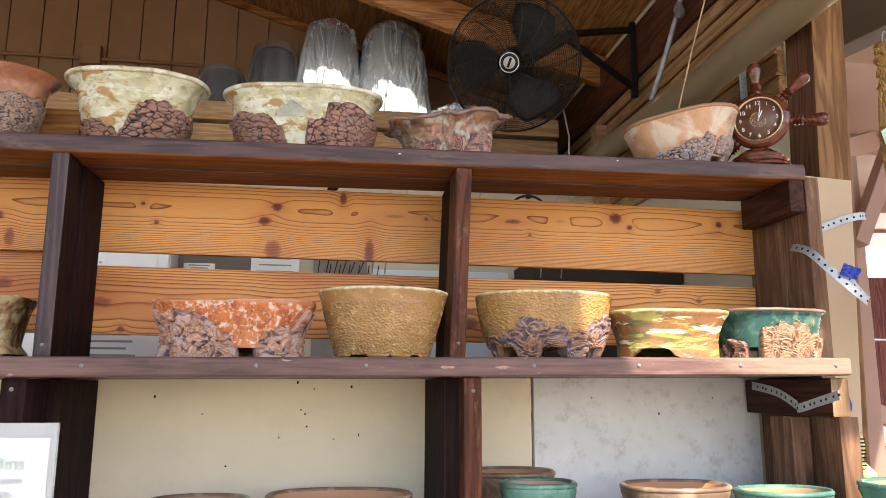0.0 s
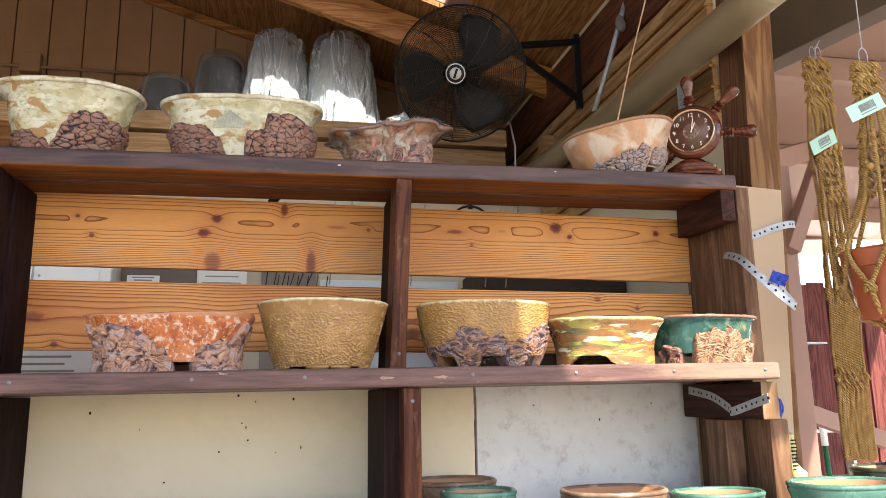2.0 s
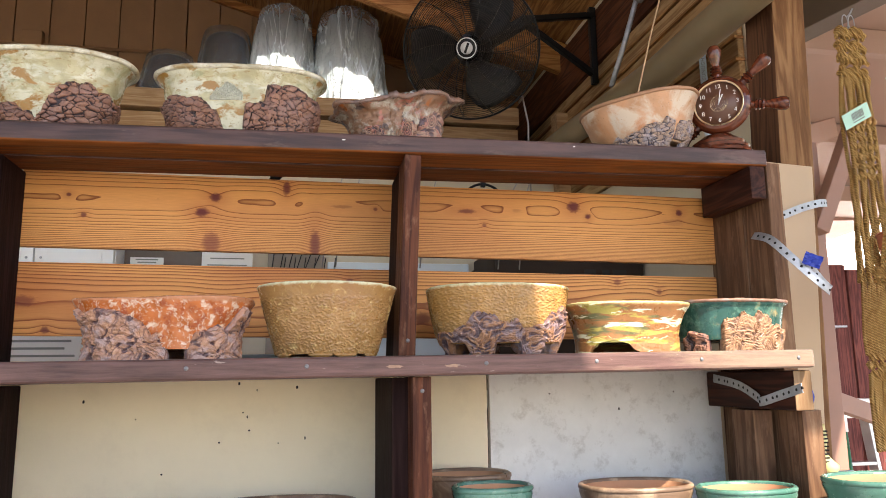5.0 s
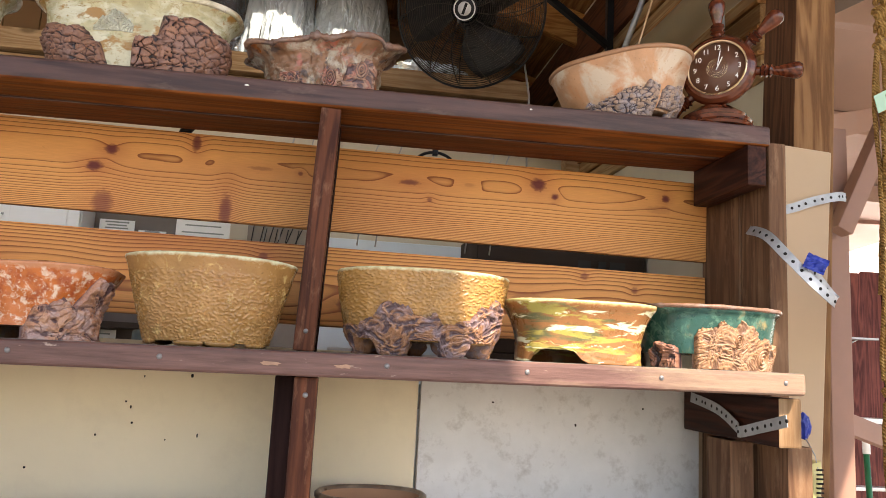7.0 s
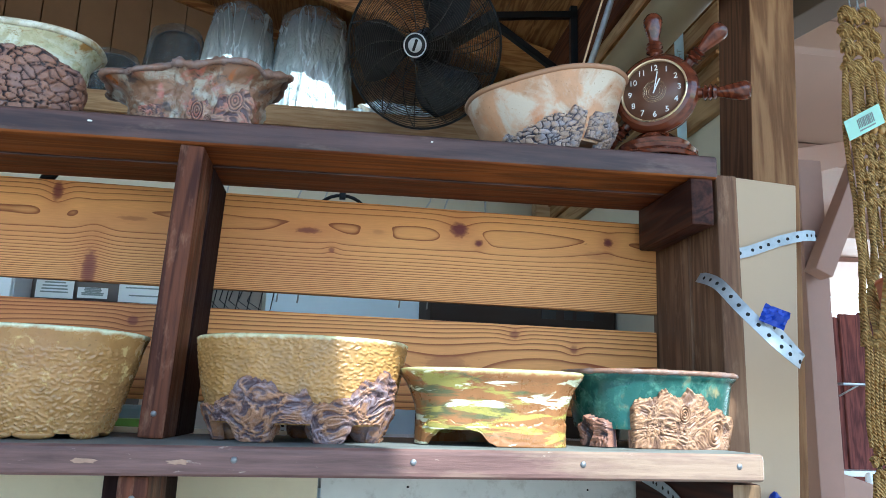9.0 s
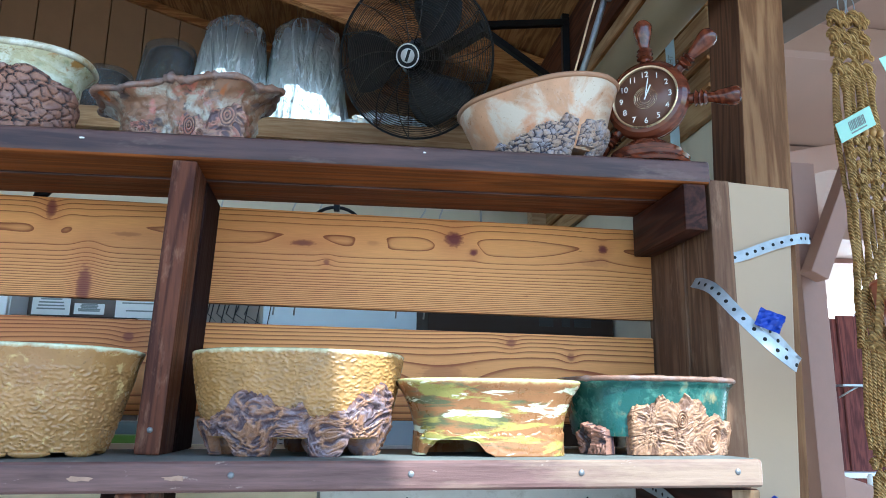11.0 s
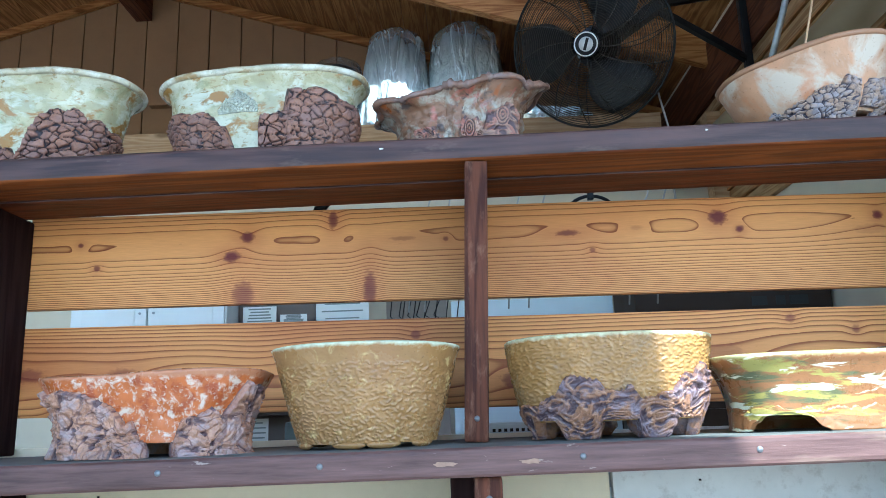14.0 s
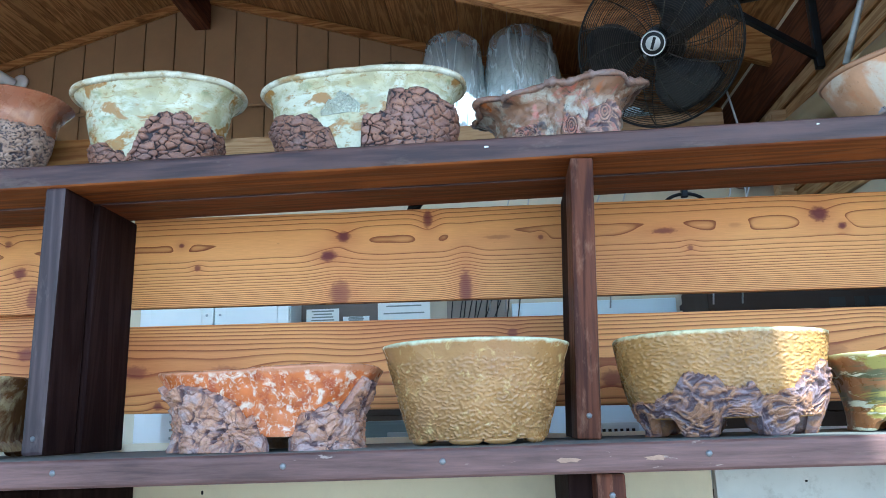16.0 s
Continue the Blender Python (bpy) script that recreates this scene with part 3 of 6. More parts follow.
def shelving():
    unit = thing("shelving_unit", (0.2, 1.95, 0.0), "dark-stained wooden display shelves with orange pine back slats", "shelf")
    tilt = pose(0.2, 1.9, LOW_Z) @ pose(0, 0, 0, 0, -0.45, 0) @ pose(-0.2, -1.9, -LOW_Z)
    low = wpart("lower_shelf", box(-2.0, 1.068, 1.722, 2.085, LOW_Z - 0.038, LOW_Z, 0.008, 3, None, tilt), [worn_shelf(), DUST], unit, "worn dark purple-brown shelf board, its end painted paler as if sunlit")
    tilt2 = pose(0.2, 1.9, TOP_Z) @ pose(0, 0, 0, 0, -0.5, 0) @ pose(-0.2, -1.9, -TOP_Z)
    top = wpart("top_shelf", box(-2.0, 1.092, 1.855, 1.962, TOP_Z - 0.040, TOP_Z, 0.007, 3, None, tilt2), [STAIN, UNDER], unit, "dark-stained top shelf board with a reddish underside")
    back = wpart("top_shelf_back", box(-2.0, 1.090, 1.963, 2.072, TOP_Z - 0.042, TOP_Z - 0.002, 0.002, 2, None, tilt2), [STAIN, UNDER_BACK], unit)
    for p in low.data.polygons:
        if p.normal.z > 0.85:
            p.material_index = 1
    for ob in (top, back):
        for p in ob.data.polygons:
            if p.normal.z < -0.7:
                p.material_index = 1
    for x in (-0.50, -0.185, 0.025, 0.362, 0.585, 0.81, 1.03, -0.78):
        screw_at(x, 1.722, LOW_Z - 0.017 + 0.0079 * (x - 0.2), unit)
    # flecks of pale paint along the top shelf's edge
    rng = random.Random(21)
    for x, w in ((0.096, 0.010), (0.61, 0.006)):
        z = TOP_Z - 0.013 + 0.0087 * (x - 0.2) + rng.uniform(-0.004, 0.004)
        bm = bmesh.new()
        ring = [bm.verts.new((x + math.cos(i * 0.7) * w / 2 * rng.uniform(0.6, 1), 1.8535, z + math.sin(i * 0.7) * 0.0016 * rng.uniform(0.5, 1))) for i in range(9)]
        bm.faces.new(ring)
        ret = bmesh.ops.extrude_face_region(bm, geom=bm.faces[:])
        bmesh.ops.translate(bm, vec=(0, 0.003, 0), verts=[g for g in ret["geom"] if isinstance(g, bmesh.types.BMVert)])
        wpart("paint_fleck", bm, PAPER, unit, "fleck of pale paint")
    # worn bare patches on the lower shelf's edge
    for x0, x1 in ((0.168, 0.205), (0.276, 0.315)):
        bm = bmesh.new()
        rng = random.Random(int(x0 * 1000))
        n = 14
        ring = []
        for i in range(n):
            a = i * math.tau / n
            r = rng.uniform(0.45, 1.0)
            ring.append(bm.verts.new(((x0 + x1) / 2 + math.cos(a) * (x1 - x0) / 2 * r, 1.7208, LOW_Z - 0.020 + math.sin(a) * 0.0042 * r)))
        bm.faces.new(ring)
        ret = bmesh.ops.extrude_face_region(bm, geom=bm.faces[:])
        bmesh.ops.translate(bm, vec=(0, 0.003, 0), verts=[g for g in ret["geom"] if isinstance(g, bmesh.types.BMVert)])
        wpart("bare_patch", bm, CHIPPED, unit, "bare pale chipped wood")
    # middle post leaning a little; left post of two boards
    mid = pose(0.229, 1.9, LOW_Z) @ pose(0, 0, 0, 0, 2.2, 0) @ pose(-0.229, -1.9, -LOW_Z)
    post = wpart("post", box(0.211, 0.247, 1.86, 1.952, LOW_Z + 0.001, TOP_Z - 0.040, 0.004, 2, None, mid), STAIN_Z, unit, "red-brown stained post with pale scuffs")
    screw_at(0.231, 1.86, LOW_Z + 0.035, post)
    wpart("post", box(0.213, 0.249, 1.956, 2.098, LOW_Z + 0.001, TOP_Z - 0.043, 0.004, 2, None, mid), STAIN_SHADED, unit)
    wpart("post", box(0.222, 0.259, 1.742, 1.86, 0.0, LOW_Z - 0.039, 0.004), STAIN_Z, unit)
    screw_at(0.241, 1.742, 1.617, unit)
    wpart("post", box(0.190, 0.228, 1.80, 2.11, 0.0, LOW_Z - 0.040, 0.003), STAIN_SHADED, unit)
    left = wpart("post", box(-0.638, -0.602, 1.86, 1.952, LOW_Z - 0.004, TOP_Z - 0.046, 0.006), [STAIN_SHADED, STAIN_LIT], unit, "near-black stained double post, its lit front painted greyer")
    # front faces get the lit copy, the other faces the shaded one
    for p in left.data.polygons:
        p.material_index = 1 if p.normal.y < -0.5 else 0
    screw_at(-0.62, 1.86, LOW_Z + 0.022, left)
    wpart("post", box(-0.634, -0.596, 1.958, 2.098, LOW_Z - 0.004, TOP_Z - 0.048, 0.004), STAIN_SHADED, unit)
    wpart("post", box(-0.645, -0.60, 1.745, 1.86, 0.0, LOW_Z - 0.046, 0.005), STAIN_SHADED, unit)
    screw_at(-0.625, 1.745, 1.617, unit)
    wpart("post", box(-0.63, -0.575, 1.865, 2.11, 0.0, LOW_Z - 0.046, 0.004), STAIN_SHADED, unit)
    # right end: bearers and double post
    wpart("bearer", box(1.040, 1.079, 1.850, 2.070, 2.043, 2.122, 0.004), STAIN_Y, unit, "short dark bearer under the shelf end")
    low_b = wpart("bearer", box(1.035, 1.078, 1.752, 2.10, 1.563, LOW_Z - 0.036, 0.004), [STAIN_Y, PALE_END], unit, "short bearer with a pale sawn end")
    for p in low_b.data.polygons:
        if p.normal.y < -0.7:
            p.material_index = 1
    wpart("post", box(1.091, 1.128, 1.862, 1.965, 0.0, 2.135, 0.004), OLD_Z, unit, "weathered brown end post")
    wpart("post", box(1.088, 1.126, 1.966, 2.12, 0.0, 2.13, 0.002), OLD_Z, unit)
    wpart("post", box(1.030, 1.078, 1.90, 1.99, 0.0, 1.560, 0.004), OLD_Z, unit)
    wpart("post", box(1.082, 1.130, 1.80, 1.858, 0.0, 1.562, 0.004), OLD_Z, unit, "brown end post lit by the sun")
    # back slats
    up_k = [(-0.186, 2.065, 0.011, 1.3, 0.9), (-0.215, 2.029, 0.011, 1.5, 0.95), (-0.023, 2.093, 0.018, 0.55, 0.8), (-0.192, 1.955, 0.030, 0.75, 0.55), (0.045, 1.955, 0.040, 0.32, 0.7),
            (-0.505, 2.062, 0.005, 1.2, 0.8), (-0.471, 2.016, 0.006, 1.2, 0.7), (0.189, 2.048, 0.005, 1.2, 0.6), (0.416, 2.050, 0.006, 4.0, 0.7), (0.697, 2.069, 0.015, 1.15, 0.95),
            (0.735, 2.045, 0.007, 1.2, 0.9), (0.545, 2.055, 0.006, 2.6, 0.25), (0.461, 2.016, 0.006, 1.1, 0.5), (0.990, 2.062, 0.009, 1.1, 0.9), (0.975, 2.036, 0.012, 3.4, 0.25), (0.108, 2.052, 0.005, 6.0, 0.35)]
    lo_k = [(0.128, 1.870, 0.010, 1.1, 0.55), (-0.585, 1.820, 0.014, 2.4, 0.5), (-0.412, 1.815, 0.014, 2.6, 0.45), (-0.151, 1.852, 0.020, 2.0, 0.12), (0.806, 1.876, 0.009, 1.1, 0.5), (0.920, 1.852, 0.008, 1.1, 0.5),
            (0.680, 1.815, 0.022, 2.2, 0.35), (-0.534, 1.756, 0.008, 1.2, 0.7), (0.303, 1.783, 0.016, 1.6, 0.6), (1.0, 1.80, 0.018, 2.6, 0.2)]
    light, dark, red = (0.83, 0.39, 0.130), (0.14, 0.030, 0.008), (0.40, 0.095, 0.036)
    m_up = knotted("orange_pine_upper", up_k, 1.93, 0.175, light, dark, red, 40)
    m_lo = knotted("orange_pine_lower", lo_k, 1.735, 0.165, tuple(c * f for c, f in zip(light, (1.0, 0.97, 0.94))), dark, (0.36, 0.08, 0.03), 24, 0.40, 3.4, 0.45, 0.9, 0.40)
    lk = [(-0.83, 2.02, 0.012, 1.2, 0.8), (-0.80, 1.97, 0.025, 0.5, 0.6), (-0.86, 2.08, 0.008, 1, 0.6)]
    lk2 = [(-0.80, 1.86, 0.014, 1.5, 0.6), (-0.9, 1.82, 0.012, 1.5, 0.6)]
    m_l1 = knotted("orange_pine_side_upper", lk, 1.93, 0.175, light, dark, red, 34)
    m_l2 = knotted("orange_pine_side_lower", lk2, 1.735, 0.165, light, dark, red, 20, 0.4, 3.5, 0.6)
    sl = pose(0.2, 2.1, 2.0) @ pose(0, 0, 0, 0, 0.5, 0) @ pose(-0.2, -2.1, -2.0)
    wpart("slat", box(-0.605, 1.088, 2.10, 2.118, 1.934, 2.112, 0.003, 2, None, sl), m_up, unit, "orange pine slat with dark red knots")
    wpart("slat", box(-0.607, 1.086, 2.10, 2.118, 1.737, 1.900, 0.003, 2, None, sl), m_lo, unit, "orange pine slat with wavy reddish grain")
    wpart("slat", box(-1.95, -0.64, 2.10, 2.118, 1.938, 2.116, 0.003), m_l1, unit)
    wpart("slat", box(-1.95, -0.64, 2.10, 2.118, 1.745, 1.914, 0.003), m_l2, unit)
    wpart("slat", box(-1.95, -0.64, 2.122, 2.14, 1.88, 1.96, 0.003), m_l2, unit)
    # a low third shelf that carries the pots below
    wpart("bottom_shelf", box(-2.0, 1.03, 1.70, 2.10, 1.222, 1.26, 0.006), STAIN, unit)
    return unit


shelving()


# ---- stoneware pots ----
def glaze(name, base, patches=(), rough=0.28, relief=None, relief_scale=60.0, relief_strength=0.6, rim=None, rim_z=1.0, streak=(1, 1, 1)):
    """Fired glaze: a base colour, patches of other colours (colour, scale, from, to), a pressed relief and a rim colour."""
    k = Nodes(name, rough)
    a = k.noise(k.scaled(1, 1, 1), 22, 5, 0.65)
    col = k.ramp(a, [(0.3, tuple(c * 0.78 for c in base)), (0.7, tuple(min(1, c * 1.12) for c in base))])
    for i, (c, sc, lo, hi) in enumerate(patches):
        vec = k.n("ShaderNodeVectorMath", k.scaled(*streak), (3.1 * i + 1.7, 1.3 * i, 7.7 * i), operation="ADD").outputs[0]
        m = k.noise(vec, sc, 6, 0.62, 0.5)
        col = k.mix(k.ramp(m, [(lo, 0.0), (hi, 1.0)]), col, c)
    speck = k.noise(k.scaled(1, 1, 1), 260, 2, 0.5)
    col = k.mix(k.ramp(speck, [(0.66, 0.0), (0.74, 0.5)]), col, tuple(c * 0.35 for c in base))
    if rim is not None:
        z = k.n("ShaderNodeSeparateXYZ", k.co).outputs[2]
        edge = k.math("ADD", z, k.math("MULTIPLY", k.noise(k.scaled(1, 1, 1), 70, 4, 0.6), 0.012))
        col = k.mix(k.ramp(k.math("MULTIPLY_ADD", edge, 60.0, -60.0 * rim_z), [(0.3, 0.0), (0.6, 1.0)]), col, rim)
    if relief == "cobble":
        d = k.cells(k.scaled(1, 1, 1), relief_scale, "DISTANCE_TO_EDGE")
        k.bump(k.ramp(d, [(0.0, 0.0), (0.2, 1.0)]), relief_strength, 0.004)
    k.bump(a, 0.25, 0.004)
    k.bump(speck, 0.15, 0.001)
    return k.done(col, k.ramp(a, [(0.3, rough - 0.1), (0.7, rough + 0.2)]))


def bark(name, high, low, tint=None, scale=38.0, rough=0.42, crack=(0.03, 0.02, 0.03)):
    """Carved clay: warm high parts, dark glaze and painted-in shade together in the cracks."""
    k = Nodes(name, rough)
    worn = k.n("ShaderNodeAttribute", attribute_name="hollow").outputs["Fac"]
    a = k.noise(k.scaled(1, 1, 1), 55, 6, 0.7)
    fine = k.noise(k.scaled(1, 1, 1), 210, 4, 0.7)
    col = k.ramp(k.math("MULTIPLY_ADD", fine, 0.35, k.math("MULTIPLY", a, 0.7)), [(0.38, low), (0.62, high)])
    if tint:
        col = k.mix(k.ramp(k.noise(k.scaled(1, 1, 1.3), 30, 4, 0.6), [(0.48, 0.0), (0.60, 0.75)]), col, tint)
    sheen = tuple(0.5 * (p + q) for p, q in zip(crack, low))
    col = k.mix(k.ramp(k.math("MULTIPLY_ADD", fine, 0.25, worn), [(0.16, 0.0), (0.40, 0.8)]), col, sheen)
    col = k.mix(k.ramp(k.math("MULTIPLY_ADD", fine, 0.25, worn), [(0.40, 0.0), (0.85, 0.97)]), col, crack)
    k.bump(a, 0.5, 0.004)
    k.bump(fine, 0.5, 0.0015)
    return k.done(col, k.ramp(a, [(0.4, rough + 0.1), (0.65, rough - 0.2)]))


class Wall:
    """The outer face of a pot: a superellipse plan and a side profile of (height, scale)."""

    def __init__(self, a, b, e, prof, wobble=0.0, ruffle=0.0, seed=0, lift=None, slope=0.0):
        self.slope = slope
        self.a, self.b, self.e, self.prof, self.wobble, self.ruffle, self.seed, self.lift = a, b, e, prof, wobble, ruffle, seed, lift
        self.h = prof[-1][0]

    def scale(self, z):
        p = self.prof
        zs, ss = [q[0] for q in p], [q[1] for q in p]
        i = max(0, min(len(p) - 2, sum(1 for q in zs if q <= z) - 1))
        t = max(0.0, min(1.0, (z - zs[i]) / (zs[i + 1] - zs[i])))
        m0 = (ss[i + 1] - ss[max(0, i - 1)]) / max(1e-6, zs[i + 1] - zs[max(0, i - 1)]) * (zs[i + 1] - zs[i])
        j = min(len(p) - 1, i + 2)
        m1 = (ss[j] - ss[i]) / max(1e-6, zs[j] - zs[i]) * (zs[i + 1] - zs[i])
        return (2 * t**3 - 3 * t**2 + 1) * ss[i] + (t**3 - 2 * t**2 + t) * m0 + (3 * t**2 - 2 * t**3) * ss[i + 1] + (t**3 - t**2) * m1

    def at(self, th, z, off=0.0):
        s, c = math.sin(th), -math.cos(th)
        r = (abs(s / self.a) ** self.e + abs(c / self.b) ** self.e) ** (-1 / self.e)
        r = r * self.scale(z) + off
        if self.wobble:
            r += self.wobble * noise.noise(Vector((s * 3 + self.seed, c * 3, z * 9)))
        zz = z
        if self.ruffle:
            k = ease(0.72 * self.h, self.h, z)
            r += self.ruffle * k * math.sin(th * 9 + 1.3 * math.sin(th * 3 + self.seed))
            zz += self.ruffle * 0.7 * k * math.sin(th * 7 + self.seed)
        if self.lift:
            zz += self.lift * ease(0.5 * self.h, self.h, z) * math.sin(th * 2 + self.seed) * 0.5
        zz += self.slope * ease(0.2 * self.h, self.h, z) * s
        return Vector((s * r, c * r, zz))


def pot_body(wall, z0, thick=0.008, sides=120, rows=34, floor=None, bump=None):
    bm = bmesh.new()
    h = wall.h
    floor = z0 + 0.012 if floor is None else floor
    rings = []

    def ring(z, off, raw=None):
        out = []
        for k in range(sides):
            th = k * math.tau / sides
            p = wall.at(th, z, off + (bump(th, z) if bump and raw is None else 0.0))
            if raw is not None:
                p.z += raw - z
            out.append(bm.verts.new(p))
        rings.append(out)

    for i in range(rows + 1):
        ring(z0 + (h - z0) * i / rows, 0.0)
    ring(h, -thick * 0.15, h + thick * 0.22)
    ring(h, -thick * 0.5, h + thick * 0.32)
    ring(h, -thick * 0.85, h + thick * 0.2)
    for i in range(9):
        z = h - (h - floor) * i / 8
        ring(z, -thick)
    for p, q in zip(rings, rings[1:]):
        for k in range(sides):
            bm.faces.new((p[k], p[(k + 1) % sides], q[(k + 1) % sides], q[k])).smooth = True
    bm.faces.new(rings[0][::-1])
    bm.faces.new(rings[-1])
    bmesh.ops.recalc_face_normals(bm, faces=bm.faces)
    return bm


def curve_at(pairs, deg):
    for (da, ha), (db, hb) in zip(pairs, pairs[1:]):
        if da <= deg <= db:
            return ha + (hb - ha) * ease(da, db, deg)
    return pairs[-1][1]


def relief(wall, tops, z0=0.0, thick=0.009, rough=0.006, cell=55.0, nu=90, nv=44, seed=0, swirl=None, style="plates", lows=None):
    """A raised patch of carved clay on a pot's wall. tops: (degrees, height) along its ragged upper edge.
    style: plates (cracked bark) or folds (twisted ridges). The hollows are kept as an attribute that darkens them,
    glaze and painted shade together."""
    nu, nv = int(nu * 1.5), int(nv * 1.4)
    bm = bmesh.new()
    hollow = bm.verts.layers.float.new("hollow")
    t0, t1 = tops[0][0], tops[-1][0]
    outer, inner = [], []
    for i in range(nu + 1):
        deg = t0 + (t1 - t0) * i / nu
        top = curve_at(tops, deg) + 0.010 * noise.noise(Vector((deg * 0.11 + seed, 3.3, seed))) + 0.004 * noise.noise(Vector((deg * 0.5, 1.3, seed)))
        low = curve_at(lows, deg) if lows else z0
        top = max(top, low + 0.004)
        th = radians(deg)
        colo, coli = [], []
        for j in range(nv + 1):
            v = j / nv
            z = max(low + (top - low) * v, 0.0)
            p = wall.at(th, z)
            q = p * cell
            q.x += seed
            if style == "plates":
                q = Vector((q.x * 1.2, q.y * 1.2, q.z * 1.7))
                f = noise.voronoi(q + noise.noise_vector(q * 0.7) * 0.45)[0]
                gap = f[1] - f[0]
                crack = ease(0.0, 0.15, gap) ** 0.6
                deep = 1.0 - ease(0.015, 0.085, gap)
                d = rough * 0.9 * (crack - 0.6) + rough * 0.5 * noise.fractal(q * 0.35, 1.0, 2.0, 3)
            elif style == "rock":
                g = Vector((q.x, q.y, q.z * 1.15)) + noise.noise_vector(q * 0.5) * 1.1
                f = noise.voronoi(g * 0.55)[0]
                lump = 1 - f[0] * f[0] * 1.3
                pit = noise.noise(g * 0.9 + Vector((5, 2, 8)))
                ridge = 1 - abs(noise.noise(g * 1.6)) * 2.4
                h = 0.62 * lump + 0.10 * ridge + 0.30 * noise.fractal(g * 1.5, 0.8, 2.0, 4) - 0.5 * ease(0.26, 0.5, pit)
                d = rough * 1.35 * (h - 0.3)
                deep = max(1.0 - ease(0.05, 0.32, h), 0.3 * (1 - ease(0.02, 0.08, f[1] - f[0])))
            else:
                wv = noise.noise_vector(q * 0.35) * 1.6
                g = Vector((q.x * 0.55 + q.z * 0.35, q.y * 0.55, q.z * 0.8 - q.x * 0.25)) + wv
                r1 = 1 - abs(noise.noise(g)) * 2.2
                r2 = 1 - abs(noise.noise(g * 2.3 + Vector((4, 1, 7)))) * 2.0
                r3 = noise.noise(g * 5.1)
                h = 0.5 * r1 + 0.36 * r2 + 0.2 * r3
                d = rough * (h - 0.25)
                deep = 1.0 - ease(0.12, 0.5, h)
            if swirl:
                for sd, sz, sr in swirl:
                    dd = math.hypot((deg - sd) * wall.a * 0.0175, z - sz) / sr
                    if dd < 1:
                        k = 1 - ease(0.7, 1.0, dd)
                        wav = math.sin(dd * 24 + 2.5 * noise.noise(q * 0.35))
                        d = d * (1 - 0.7 * k) + k * 0.0018 * wav
                        deep = deep * (1 - k) + k * max(0.0, -wav) * 0.8
            edge = min(1.0, min(i, nu - i) / (0.06 * nu), (nv - j) / (0.09 * nv) if top < wall.h * 0.97 else 1.0)
            off = -0.003 + (thick + d + 0.003) * ease(0, 1, edge)
            vo = bm.verts.new(wall.at(th, z, off))
            # cracks and patch edges marked to carry dark glaze and painted shade
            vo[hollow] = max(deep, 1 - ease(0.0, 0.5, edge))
            colo.append(vo)
            coli.append(bm.verts.new(wall.at(th, z, -0.007)))
        outer.append(colo)
        inner.append(coli)
    for i in range(nu):
        for j in range(nv):
            bm.faces.new((outer[i][j], outer[i + 1][j], outer[i + 1][j + 1], outer[i][j + 1])).smooth = True
        bm.faces.new((inner[i + 1][0], inner[i][0], inner[i][nv], inner[i + 1][nv]))
        bm.faces.new((outer[i + 1][0], outer[i][0], inner[i][0], inner[i + 1][0]))
        bm.faces.new((outer[i][nv], outer[i + 1][nv], inner[i + 1][nv], inner[i][nv]))
    for i, flip in ((0, False), (nu, True)):
        loop = [outer[i][j] for j in range(nv + 1)] + [inner[i][nv], inner[i][0]]
        bm.faces.new(loop[::-1] if not flip else loop)
    bmesh.ops.recalc_face_normals(bm, faces=bm.faces)
    return bm


def foot(wall, deg, height, width, depth, seed=0, lump=0.004):
    """A lumpy clay foot under a pot's rim of base."""
    bm = bmesh.new()
    bmesh.ops.create_icosphere(bm, subdivisions=3, radius=1.0)
    p = wall.at(radians(deg), 0.02, -depth * 0.45)
    for v in bm.verts:
        c = v.co.copy()
        w = 0.78 + 0.22 * ease(-1, 1, c.z)
        c = Vector((c.x * width / 2 * w, c.y * depth / 2 * w, max(-0.86, min(0.95, c.z)) * height * 0.62))
        c += c.normalized() * lump * noise.noise(c * 90 + Vector((seed, 0, 0)))
        c.z = max(c.z, -height * 0.533)
        v.co = c
    low = min(v.co.z for v in bm.verts)
    m = pose(p.x, p.y, -low, 0, 0, deg)
    bmesh.ops.transform(bm, matrix=m, verts=bm.verts)
    for f in bm.faces:
        f.smooth = True
    return bm


def stamped(wall, top, seed, depth=0.0016, full=0.012):
    """Short raised worm-like strokes pressed in rows round a pot's wall; plain towards its rim."""
    def lift(th, z):
        arc = th * wall.a
        row = 0.5 + 0.5 * math.cos(z * math.tau / 0.0125 + 0.9 * noise.noise(Vector((arc * 22, seed, 1.0))))
        n = noise.noise(Vector((arc * 135 + seed + 60 * z, 2.0, z * 300 + 0.7 * noise.noise(Vector((arc * 90, z * 90, seed))))))
        worm = ease(0.0, 0.22, n + 0.16 * (row - 0.5))
        fade = 1 - ease(top - full, top, z + 0.008 * noise.noise(Vector((arc * 30, z * 60, seed + 3))))
        return depth * worm * (0.12 + 0.88 * fade)
    return lift


def ring_line(wall, z, r, off=0.0, n=90, wave=0.0):
    return [wall.at(k * math.tau / n, z, off + wave * math.sin(k * 2.4)) for k in range(n)]


